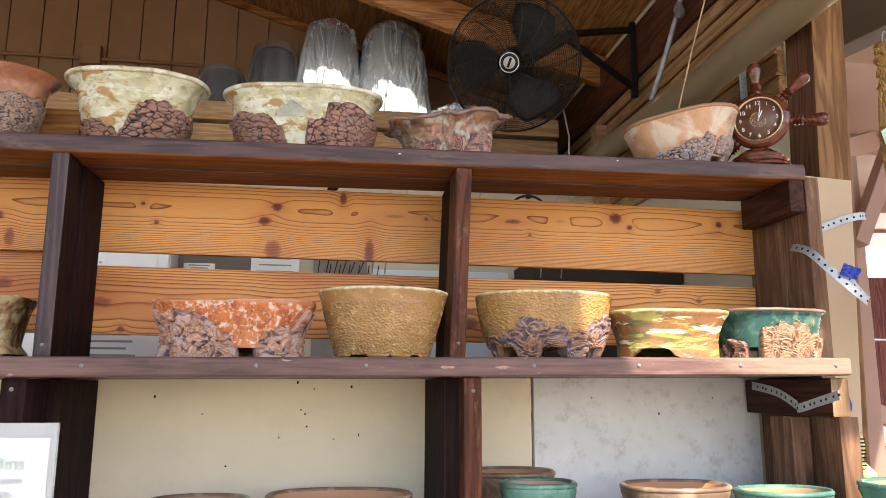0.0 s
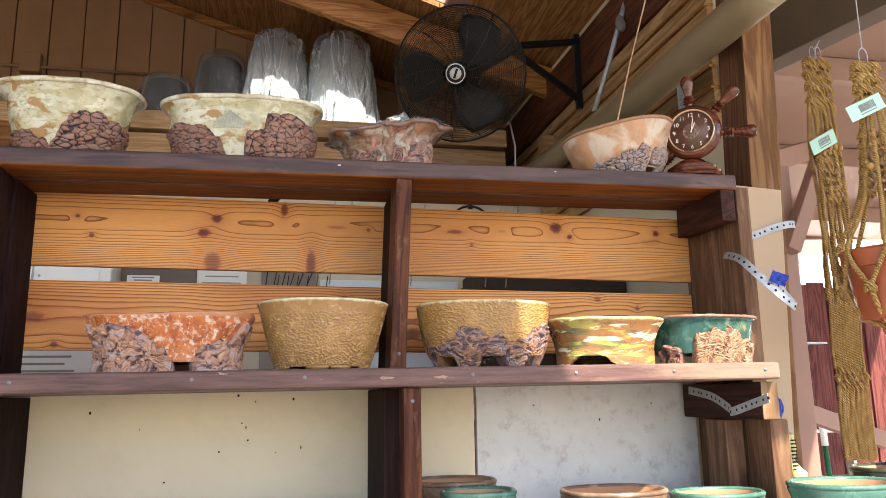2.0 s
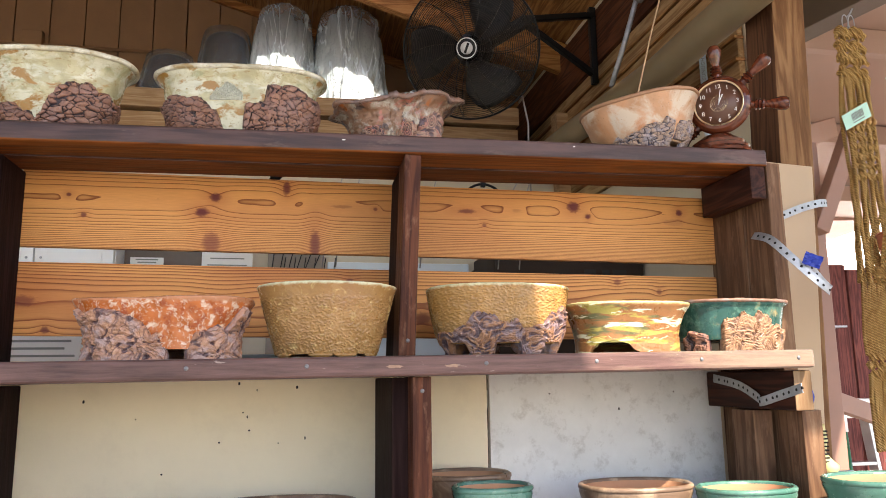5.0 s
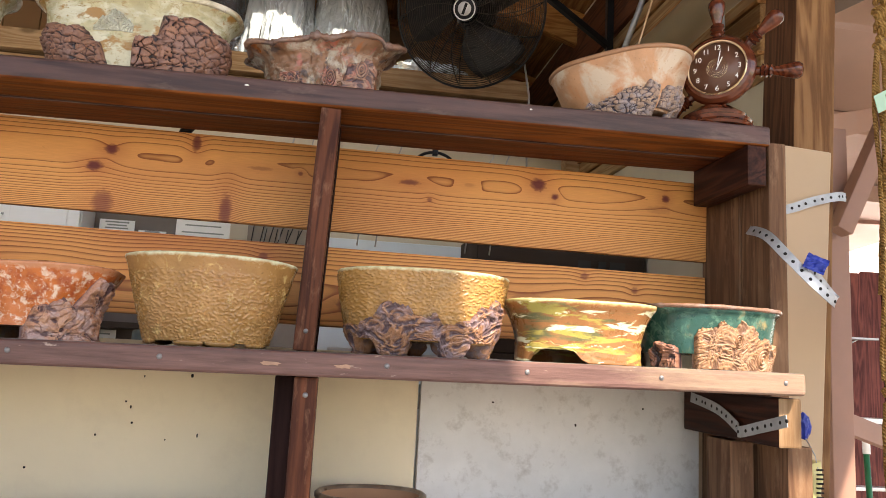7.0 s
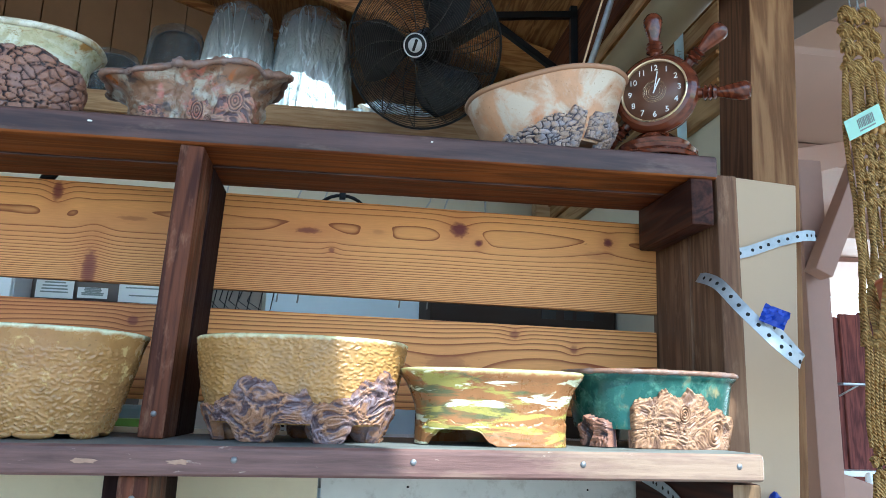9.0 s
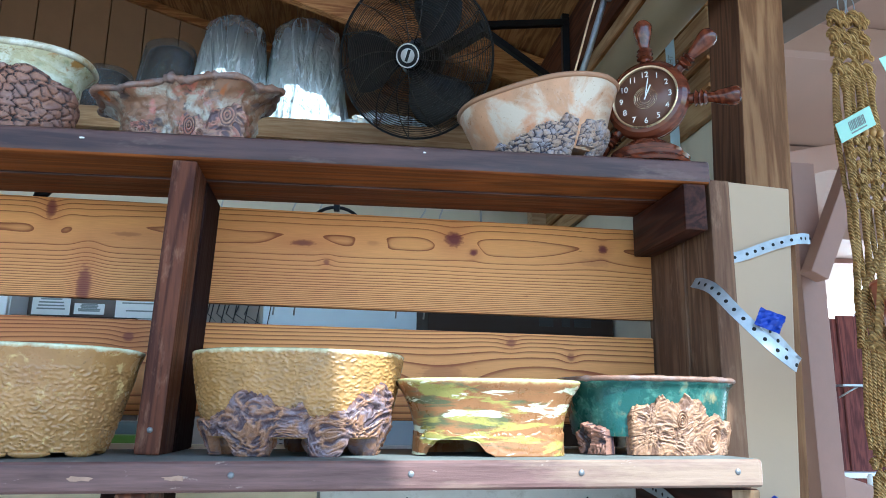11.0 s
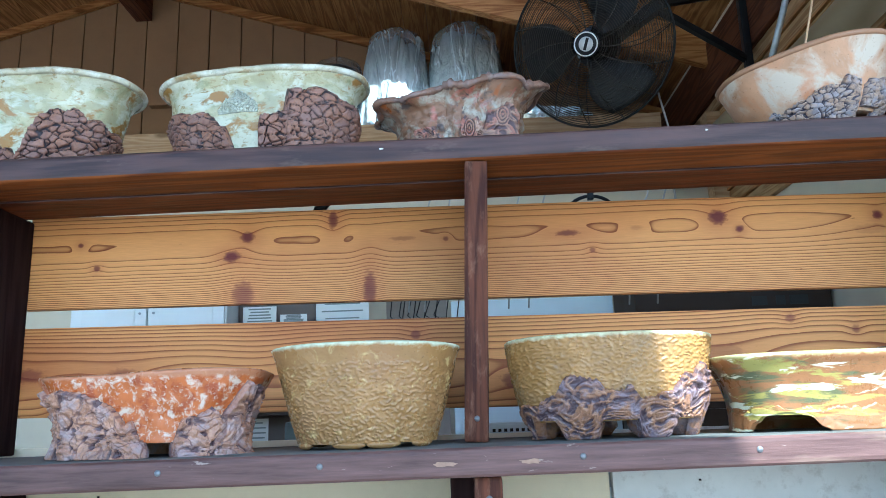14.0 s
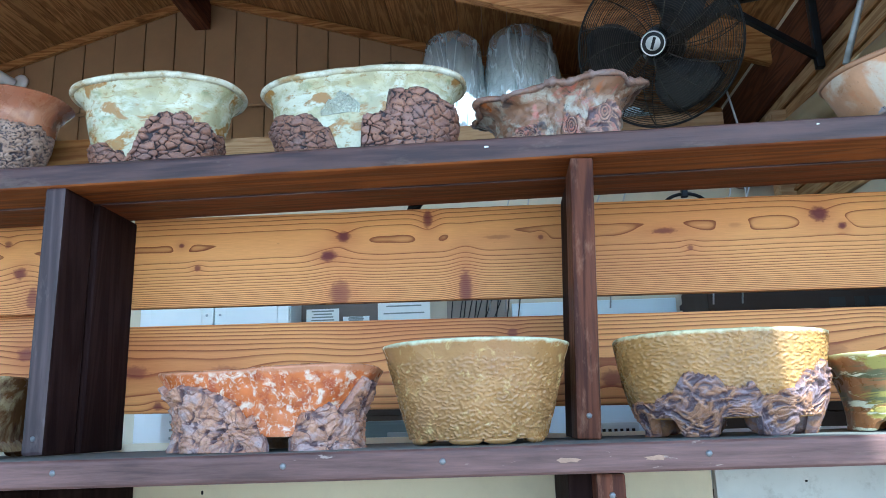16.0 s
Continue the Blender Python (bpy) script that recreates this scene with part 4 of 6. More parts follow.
def make_pots():
    shelf_top = lambda x: TOP_Z + 0.0087 * (x - 0.2) + 0.0005
    shelf_low = lambda x: LOW_Z + 0.0079 * (x - 0.2) + 0.0005
    g = "pots on the display shelves"
    flare = [(0, 0.62), (0.02, 0.655), (0.06, 0.745), (0.10, 0.81), (0.122, 0.845), (0.136, 0.93), (0.146, 1.0)]

    # -- top shelf
    CREAM = glaze("cream_green_glaze", (0.44, 0.40, 0.24), [((0.56, 0.55, 0.42), 16, 0.45, 0.56), ((0.31, 0.165, 0.045), 12, 0.55, 0.595), ((0.24, 0.26, 0.14), 24, 0.56, 0.70), ((0.30, 0.22, 0.10), 62, 0.57, 0.66)], 0.22, streak=(1, 1, 2.0), rim=None)
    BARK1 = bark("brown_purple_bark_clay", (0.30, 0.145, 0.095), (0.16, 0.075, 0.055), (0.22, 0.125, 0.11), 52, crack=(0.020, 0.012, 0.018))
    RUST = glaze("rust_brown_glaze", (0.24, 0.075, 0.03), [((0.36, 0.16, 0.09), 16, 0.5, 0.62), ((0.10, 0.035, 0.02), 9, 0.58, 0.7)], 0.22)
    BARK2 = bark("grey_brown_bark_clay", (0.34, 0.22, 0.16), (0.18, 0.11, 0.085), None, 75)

    w = Wall(0.15, 0.105, 2.2, [(z * 1.04, s) for z, s in flare], 0.003, seed=2)
    t = thing("bonsai_pot", (-0.818, 1.945, shelf_top(-0.8)), "rust-brown flared bonsai pot with grey carved sides", "pot", g)
    part("body", smooth(mesh_of("b", pot_body(w, 0.006)), 60), RUST, t)
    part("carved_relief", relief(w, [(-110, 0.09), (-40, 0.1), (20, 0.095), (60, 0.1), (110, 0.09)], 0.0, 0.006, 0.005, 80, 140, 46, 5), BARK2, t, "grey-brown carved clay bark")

    w = Wall(0.156, 0.106, 2.3, [(z * 1.08, s) for z, s in flare], 0.003, seed=5)
    t = thing("bonsai_pot", (-0.503, 1.97, shelf_top(-0.5)), "cream glazed flared bonsai pot with brown cracked-bark relief", "pot", g)
    part("body", smooth(mesh_of("b", pot_body(w, 0.012)), 60), CREAM, t)
    RIM = glaze("cream_rim_glaze", (0.50, 0.46, 0.33), [((0.32, 0.22, 0.10), 30, 0.52, 0.62), ((0.66, 0.64, 0.54), 24, 0.5, 0.62)], 0.25)
    part("rim", tube([w.at(q * math.tau / 100, w.h, -0.003) for q in range(100)], 0.0062, 8, True), RIM, t, "rolled cream rim")
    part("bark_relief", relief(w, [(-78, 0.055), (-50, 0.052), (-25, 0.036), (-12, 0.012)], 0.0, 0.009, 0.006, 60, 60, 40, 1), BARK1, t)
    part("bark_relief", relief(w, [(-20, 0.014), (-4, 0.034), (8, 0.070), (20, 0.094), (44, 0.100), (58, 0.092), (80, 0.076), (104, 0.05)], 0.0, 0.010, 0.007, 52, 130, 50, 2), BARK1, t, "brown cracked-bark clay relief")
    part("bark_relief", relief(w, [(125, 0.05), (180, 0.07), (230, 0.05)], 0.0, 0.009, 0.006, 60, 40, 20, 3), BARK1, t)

    w = Wall(0.187, 0.098, 2.5, [(0, 0.74), (0.02, 0.77), (0.06, 0.84), (0.106, 0.88), (0.128, 0.90), (0.141, 0.965), (0.150, 1.0)], 0.003, seed=9)
    t = thing("bonsai_pot", (-0.125, 1.985, shelf_top(-0.12)), "long cream glazed bonsai pot with purple-brown bark relief", "pot", g, rz=-4)
    part("body", smooth(mesh_of("b", pot_body(w, 0.016)), 60), CREAM, t)
    part("rim", tube([w.at(q * math.tau / 100, w.h, -0.003) for q in range(100)], 0.0062, 8, True), RIM, t, "rolled cream rim")
    CRACK = glaze("white_crackle_glaze", (0.60, 0.61, 0.50), [((0.46, 0.46, 0.32), 30, 0.55, 0.65)], 0.4, "cobble", 170, 0.8)
    part("crackle_patch", relief(w, [(-36, 0.085), (-24, 0.112), (-8, 0.118), (4, 0.105), (12, 0.085)], 0.078, 0.0012, 0.0016, 150, 70, 30, 3), CRACK, t, "raised white crackle glaze")
    part("bark_relief", relief(w, [(-84, 0.085), (-62, 0.094), (-44, 0.090), (-28, 0.058), (-16, 0.012)], 0.0, 0.009, 0.007, 58, 80, 44, 7), BARK1, t, "purple-brown cracked-bark clay relief")
    part("bark_relief", relief(w, [(10, 0.035), (14, 0.076), (38, 0.080), (46, 0.088)], 0.0, 0.010, 0.007, 58, 60, 44, 8), BARK1, t)
    part("bark_relief", relief(w, [(34, 0.06), (38, 0.116), (54, 0.122), (72, 0.108), (92, 0.08)], 0.0, 0.013, 0.008, 52, 70, 50, 9), BARK1, t)
    part("bark_relief", relief(w, [(130, 0.05), (180, 0.07), (230, 0.05)], 0.0, 0.009, 0.006, 60, 40, 20, 3), BARK1, t)

    RUGGED = glaze("rust_pink_grey_glaze", (0.23, 0.12, 0.07), [((0.38, 0.34, 0.28), 26, 0.50, 0.62), ((0.38, 0.13, 0.10), 22, 0.55, 0.66), ((0.30, 0.09, 0.02), 26, 0.57, 0.66), ((0.08, 0.055, 0.05), 44, 0.57, 0.66)], 0.3)
    ROSE = bark("grey_rust_rosette_clay", (0.42, 0.27, 0.20), (0.25, 0.14, 0.10), (0.40, 0.15, 0.12), 60, 0.4, crack=(0.11, 0.07, 0.08))
    CLAYRIM = bark("rough_brown_rim_clay", (0.24, 0.13, 0.09), (0.12, 0.07, 0.05), (0.22, 0.16, 0.15), 70)
    w = Wall(0.137, 0.086, 2.6, [(0, 0.70), (0.02, 0.74), (0.05, 0.79), (0.074, 0.83), (0.088, 0.95), (0.098, 1.08)], 0.008, 0.008, 3, None, 0.016)
    t = thing("bonsai_pot", (0.222, 1.97, shelf_top(0.22)), "rough rust and pink bonsai pot with a ruffled rim", "pot", g, rz=-4)
    bumpy = lambda th, z: 0.0050 * noise.fractal(Vector((math.sin(th) * 13, math.cos(th) * 13, z * 85)), 0.8, 2.0, 5)
    part("body", smooth(mesh_of("b", pot_body(w, 0.006, 0.012, 150, 34, bump=bumpy)), 70), RUGGED, t)
    part("rosette_relief", relief(w, [(-60, 0.02), (-52, 0.034), (-30, 0.036), (-20, 0.015)], 0.0, 0.006, 0.008, 75, 70, 40, 4, [(-46, 0.018, 0.016), (-34, 0.016, 0.012)], "folds"), ROSE, t)
    part("rosette_relief", relief(w, [(2, 0.03), (10, 0.052), (26, 0.055), (36, 0.03), (42, 0.062), (60, 0.072), (72, 0.05)], 0.002, 0.006, 0.008, 75, 120, 44, 6, [(17, 0.03, 0.022), (53, 0.05, 0.020), (30, 0.015, 0.012)], "folds"), ROSE, t, "carved rosettes in grey and rust")
    rim = bmesh.new()
    pts = [w.at(k * math.tau / 110, 0.098, -0.002) for k in range(110)]
    tube(pts, 0.006, 7, True, rim, [0.0036 + 0.010 * abs(noise.noise(p * 120)) for p in pts])
    part("rim", rim, CLAYRIM, t, "torn ruffled brown clay rim")

    PEACH = glaze("peach_glaze", (0.48, 0.255, 0.135), [((0.54, 0.44, 0.34), 10, 0.48, 0.58), ((0.50, 0.20, 0.08), 13, 0.55, 0.68)], 0.35)
    COBBLE = bark("blue_grey_cobbled_clay", (0.42, 0.29, 0.21), (0.28, 0.20, 0.165), (0.27, 0.26, 0.31), 62, 0.4, crack=(0.06, 0.055, 0.085))
    w = Wall(0.143, 0.104, 2.1, [(0, 0.62), (0.02, 0.68), (0.05, 0.80), (0.09, 0.90), (0.115, 0.96), (0.130, 1.0)], 0.003, seed=14, slope=0.020)
    t = thing("bonsai_pot", (0.826, 1.965, shelf_top(0.82)), "peach and white oval bonsai pot with blue cobbled relief", "pot", g, rz=-20)
    part("body", smooth(mesh_of("b", pot_body(w, 0.024)), 60), PEACH, t)
    part("skirt", relief(w, [(-175, 0.03), (-110, 0.03), (-50, 0.03)], 0.0, 0.001, 0.001, 30, 60, 10, 2), PEACH, t)
    part("cobble_relief", relief(w, [(-62, 0.016), (-36, 0.034), (-10, 0.048), (18, 0.064), (44, 0.074), (50, 0.062)], 0.0, 0.006, 0.006, 70, 120, 40, 11), COBBLE, t, "blue-grey cobbled clay relief")
    part("cobble_relief", relief(w, [(50, 0.064), (60, 0.070), (72, 0.070)], 0.028, 0.006, 0.006, 70, 30, 24, 12), COBBLE, t)
    part("cobble_relief", relief(w, [(70, 0.070), (84, 0.064), (110, 0.04)], 0.0, 0.007, 0.006, 70, 40, 40, 13), COBBLE, t)
    part("foot", foot(w, 190, 0.012, 0.06, 0.03, 2), COBBLE, t)
    part("foot", foot(w, 250, 0.012, 0.06, 0.03, 3), COBBLE, t)
    part("rim", tube(ring_line(w, 0.130, 0.005, -0.002), 0.0052, 7, True), plain("brown_rim_clay", (0.34, 0.18, 0.10), 0.5), t, "unglazed brown rim")

    t = thing("wood_offcut", (-0.80, 2.056, shelf_top(-0.8)), "orange-brown board offcut standing behind the pots", "board")
    part("board", box(-0.16, 0.15, -0.009, 0.009, 0.0, 0.124, 0.003), RAFTER, t)

    # -- lower shelf
    ORANGE = glaze("orange_red_glaze", (0.46, 0.125, 0.028), [((0.30, 0.060, 0.015), 30, 0.5, 0.62), ((0.62, 0.48, 0.38), 62, 0.53, 0.64), ((0.55, 0.40, 0.30), 150, 0.55, 0.66)], 0.25, rim=(0.42, 0.18, 0.09), rim_z=0.108)
    ROCK = bark("purple_brown_rock_clay", (0.46, 0.25, 0.16), (0.25, 0.125, 0.09), (0.36, 0.27, 0.27), 34, 0.24, crack=(0.10, 0.058, 0.062))
    w = Wall(0.168, 0.10, 2.7, [(0, 0.80), (0.02, 0.78), (0.05, 0.79), (0.08, 0.88), (0.105, 0.97), (0.114, 1.0)], 0.006, 0.0, 6, 0.006)
    t = thing("bonsai_pot", (-0.246, 1.862, shelf_low(-0.25)), "orange glazed bonsai pot with purple-brown rock-like relief", "pot", g)
    part("body", smooth(mesh_of("b", pot_body(w, 0.020, 0.010, bump=lambda th, z: 0.003 * noise.fractal(Vector((math.sin(th) * 7, math.cos(th) * 7, z * 40)), 1.0, 2.0, 3))), 70), ORANGE, t)
    part("rock_relief", relief(w, [(-100, 0.10), (-74, 0.10), (-66, 0.09), (-56, 0.098), (-38, 0.095), (-20, 0.072), (-4, 0.05), (10, 0.022), (16, 0.008)], 0.0, 0.009, 0.0085, 70, 200, 66, 2, None, "rock"), ROCK, t, "purple-brown rock-like clay relief")
    part("rock_relief", relief(w, [(34, 0.02), (42, 0.055), (54, 0.068), (64, 0.06), (72, 0.098), (84, 0.102), (100, 0.08)], 0.0, 0.009, 0.0085, 70, 140, 62, 4, None, "rock"), ROCK, t)
    part("rock_relief", relief(w, [(130, 0.08), (180, 0.06), (230, 0.08)], 0.0, 0.010, 0.008, 36, 40, 30, 5), ROCK, t)

    TAN = glaze("tan_stamped_glaze", (0.34, 0.185, 0.066), [((0.31, 0.165, 0.066), 7, 0.5, 0.65), ((0.52, 0.36, 0.15), 60, 0.58, 0.68)], 0.2, rim=(0.58, 0.60, 0.42), rim_z=0.1385)
    w = Wall(0.142, 0.128, 2.05, [(0, 0.70), (0.012, 0.725), (0.05, 0.81), (0.09, 0.885), (0.125, 0.955), (0.142, 1.0)], 0.0015, seed=3)
    t = thing("bonsai_pot", (0.067, 1.876, shelf_low(0.07)), "round tan bonsai pot with stamped texture and pale rim", "pot", g)
    part("body", smooth(mesh_of("b", pot_body(w, 0.007, 0.009, 540, 110, bump=stamped(w, 0.122, 3.0))), 60), TAN, t)
    for d in (-62, -10, 22, 62, 120, 180, 240):
        part("foot", foot(w, d, 0.009, 0.055, 0.02, d, 0.0005), TAN, t)

    GOLDEN = glaze("golden_tan_stamped_glaze", (0.37, 0.20, 0.064), [((0.28, 0.165, 0.07), 8, 0.5, 0.62), ((0.44, 0.27, 0.07), 7, 0.55, 0.68)], 0.2, rim=(0.60, 0.56, 0.34), rim_z=0.1385)
    ROOT = bark("blue_brown_root_clay", (0.33, 0.170, 0.095), (0.19, 0.095, 0.062), (0.20, 0.165, 0.21), 48, 0.26, crack=(0.085, 0.055, 0.065))
    w = Wall(0.154, 0.118, 2.2, [(0, 0.74), (0.022, 0.80), (0.05, 0.88), (0.09, 0.945), (0.125, 0.985), (0.142, 1.0)], 0.002, seed=8)
    t = thing("bonsai_pot", (0.432, 1.888, shelf_low(0.43)), "oval golden-tan bonsai pot with blue-brown root relief and feet", "pot", g)
    part("body", smooth(mesh_of("b", pot_body(w, 0.024, 0.009, 560, 96, bump=stamped(w, 0.150, 11.0, 0.0016))), 60), GOLDEN, t)
    lows = [(-92, 0.028), (-86, 0.0), (-72, 0.0), (-64, 0.026), (-50, 0.026), (-45, 0.0), (-22, 0.0), (-16, 0.026), (10, 0.026), (15, 0.0), (36, 0.0), (42, 0.026), (62, 0.026), (66, 0.0), (80, 0.0), (86, 0.026), (92, 0.028)]
    part("root_relief", relief(w, [(-92, 0.045), (-60, 0.05), (-46, 0.06), (-38, 0.092), (-20, 0.085), (-12, 0.066), (2, 0.072), (14, 0.055), (30, 0.062), (48, 0.09), (58, 0.105), (66, 0.098), (72, 0.055), (92, 0.04)], 0.020, 0.0070, 0.0055, 80, 230, 64, 21, None, "folds", lows), ROOT, t, "blue-brown twisted root clay relief")
    for d, wd in ((-79, 0.022), (-34, 0.045), (25, 0.045), (73, 0.024), (125, 0.05), (180, 0.05), (235, 0.05)):
        part("foot", foot(w, d, 0.034, wd, 0.05, d, 0.006), ROOT, t)

    STREAK = glaze("green_yellow_streak_glaze", (0.27, 0.12, 0.045), [((0.11, 0.11, 0.05), 10, 0.55, 0.62), ((0.33, 0.28, 0.07), 12, 0.53, 0.58), ((0.66, 0.64, 0.46), 15, 0.575, 0.605)], 0.25, streak=(0.8, 0.8, 4.0), rim=(0.45, 0.42, 0.20), rim_z=0.1)
    w = Wall(0.136, 0.098, 3.0, [(0, 0.80), (0.02, 0.79), (0.045, 0.805), (0.07, 0.86), (0.088, 0.93), (0.098, 0.985), (0.104, 1.0)], 0.003, seed=12)
    t = thing("bonsai_pot", (0.712, 1.862, shelf_low(0.71)), "green and yellow streaked bonsai pot with a flared rim", "pot", g, rz=-3)
    part("body", smooth(mesh_of("b", pot_body(w, 0.022)), 60), STREAK, t)
    arch = [(-112, 0.0), (-66, 0.0), (-60, 0.012), (-52, 0.021), (-36, 0.026), (-20, 0.020), (-6, 0.004), (0, 0.0), (112, 0.0)]
    part("skirt", relief(w, [(-112, 0.031), (0, 0.031), (112, 0.031)], 0.0, 0.002, 0.001, 30, 130, 12, 1, None, "plates", arch), STREAK, t)
    part("skirt", relief(w, [(130, 0.03), (180, 0.03), (235, 0.03)], 0.0, 0.002, 0.001, 30, 30, 12, 3), STREAK, t)

    TEAL = glaze("teal_glaze", (0.014, 0.070, 0.058), [((0.07, 0.17, 0.13), 40, 0.50, 0.62), ((0.24, 0.20, 0.10), 16, 0.57, 0.66), ((0.02, 0.09, 0.09), 9, 0.55, 0.7)], 0.2)
    STUMP = bark("brown_ringed_stump_clay", (0.36, 0.195, 0.105), (0.26, 0.135, 0.075), (0.32, 0.19, 0.12), 85, 0.42, crack=(0.15, 0.075, 0.045))
    w = Wall(0.137, 0.104, 2.4, [(0, 0.82), (0.02, 0.84), (0.045, 0.88), (0.075, 0.91), (0.096, 0.94), (0.104, 0.99), (0.110, 1.0)], 0.004, seed=31)
    t = thing("bonsai_pot", (0.975, 1.895, shelf_low(0.97)), "teal glazed bonsai pot with carved brown tree-stump relief", "pot", g, rz=4)
    part("body", smooth(mesh_of("b", pot_body(w, 0.026)), 60), TEAL, t)
    part("stump_relief", relief(w, [(-44, 0.05), (-34, 0.076), (-12, 0.086), (0, 0.078), (10, 0.088), (22, 0.078), (36, 0.058), (60, 0.048), (86, 0.045)], 0.0, 0.007, 0.0030, 95, 230, 80, 3, [(38, 0.022, 0.024), (66, 0.026, 0.018), (4, 0.050, 0.016)], "folds"), STUMP, t, "brown carved tree-stump relief with rings")
    part("stump_relief", relief(w, [(-82, 0.03), (-72, 0.042), (-60, 0.044), (-54, 0.03)], 0.0, 0.010, 0.006, 80, 70, 46, 5, None, "folds"), BARK1, t, "dark bark-like foot")
    part("foot", foot(w, 140, 0.03, 0.05, 0.04, 5), STUMP, t)
    part("foot", foot(w, 220, 0.03, 0.05, 0.04, 6), STUMP, t)
    rp = [w.at(k * math.tau / 110, 0.110, -0.001) for k in range(110)]
    part("rim", tube(rp, 0.005, 7, True, None, [0.0036 + 0.0026 * abs(noise.noise(p * 80)) for p in rp]), CLAYRIM, t, "rough brown clay rim")

    DRIP = glaze("brown_drip_glaze", (0.16, 0.075, 0.03), [((0.36, 0.27, 0.15), 17, 0.48, 0.56), ((0.07, 0.03, 0.02), 12, 0.56, 0.66)], 0.18, streak=(1, 1, 0.6))
    w = Wall(0.09, 0.08, 5.0, [(0, 0.86), (0.012, 0.87), (0.022, 0.80), (0.03, 0.74), (0.10, 0.86), (0.118, 0.96), (0.124, 1.0)], 0.001, seed=3)
    t = thing("bonsai_pot", (-0.755, 1.91, shelf_low(-0.75)), "square brown drip-glazed bonsai pot", "pot", g)
    part("body", smooth(mesh_of("b", pot_body(w, 0.010)), 50), DRIP, t)
    for d in (-45, 45, 135, 225):
        part("foot", foot(w, d, 0.013, 0.04, 0.04, d, 0.001), DRIP, t)

    # -- pots on the low shelf and the bench
    GREEN = glaze("celadon_green_glaze", (0.06, 0.165, 0.13), [((0.10, 0.23, 0.18), 10, 0.5, 0.65), ((0.05, 0.12, 0.09), 14, 0.58, 0.7)], 0.18)
    INSIDE = plain("bare_clay_inside", (0.42, 0.22, 0.12), 0.8, vary=0.15)
    BROWN = glaze("brown_grey_glaze", (0.15, 0.095, 0.062), [((0.30, 0.22, 0.15), 13, 0.5, 0.62)], 0.35)
    DARKG = glaze("dark_green_brown_glaze", (0.05, 0.055, 0.035), [((0.10, 0.08, 0.05), 10, 0.5, 0.62)], 0.2)
    g2 = "pots below the shelves"
    low = [(0, 0.72), (0.03, 0.78), (0.08, 0.88), (0.12, 0.95), (0.135, 1.0), (0.148, 0.99)]

    def low_pot(x, y, a, b, rim_z, base_z, m, label):
        h = rim_z - base_z
        w = Wall(a, b, 2.2, [(z * h / 0.148, s) for z, s in low], 0.001, seed=x)
        t = thing("bonsai_pot", (x, y, base_z + 0.0005), label, "pot", g2)
        me = smooth(mesh_of("b", pot_body(w, 0.0, 0.010, 72, 14)), 60)
        ob = part("body", me, [m, INSIDE], t)
        for p in me.polygons:
            if p.index >= 72 * 18:
                p.material_index = 1
        part("rim", tube(ring_line(w, h, 0.006, -0.003, 72), 0.0065, 7, True), m, t)

    low_pot(0.365, 1.945, 0.098, 0.08, 1.436, 1.2602, BROWN, "brown-grey bonsai pot behind a small green one")
    low_pot(0.388, 1.80, 0.078, 0.064, 1.428, 1.2602, GREEN, "small celadon green bonsai pot with bare clay inside")
    low_pot(0.725, 1.88, 0.122, 0.09, 1.409, 1.2602, BROWN, "wide brown-grey bonsai pot under the shelf")
    low_pot(0.935, 1.80, 0.105, 0.075, 1.405, 1.2602, GREEN, "oval celadon green bonsai pot with bare clay inside")
    low_pot(-0.295, 1.85, 0.10, 0.08, 1.398, 1.2602, BROWN, "tan bonsai pot with a worn rim")
    low_pot(-0.017, 1.85, 0.148, 0.10, 1.404, 1.2602, BROWN, "wide tan bonsai pot with a worn rim")
    low_pot(1.155, 1.665, 0.122, 0.09, 1.431, 1.2902, GREEN, "large celadon green bonsai pot with bare clay inside")
    low_pot(1.385, 1.75, 0.125, 0.09, 1.448, 1.2902, DARKG, "dark green-brown bonsai pot with bare clay inside")


make_pots()


def bench():
    t = thing("display_bench", (1.35, 1.66, 0.0), "low dark wooden bench carrying glazed pots", "bench")
    part("bench_top", box(-0.30, 0.6, -0.13, 0.22, 1.252, 1.29, 0.005), STAIN, t)
    for x in (-0.27, 0.56):
        for y in (-0.1, 0.18):
            part("leg", box(x - 0.025, x + 0.025, y - 0.025, y + 0.025, 0, 1.252, 0.004), STAIN_Z, t)


bench()


# ---- things on and round the shelves ----
def text_mesh(body, size, depth=0.0004):
    cu = bpy.data.curves.new("text", "FONT")
    cu.body, cu.size, cu.extrude = body, size, depth
    cu.align_x, cu.align_y = "CENTER", "CENTER"
    ob = bpy.data.objects.new("text", cu)
    me = bpy.data.meshes.new_from_object(ob)
    bpy.data.objects.remove(ob)
    return me


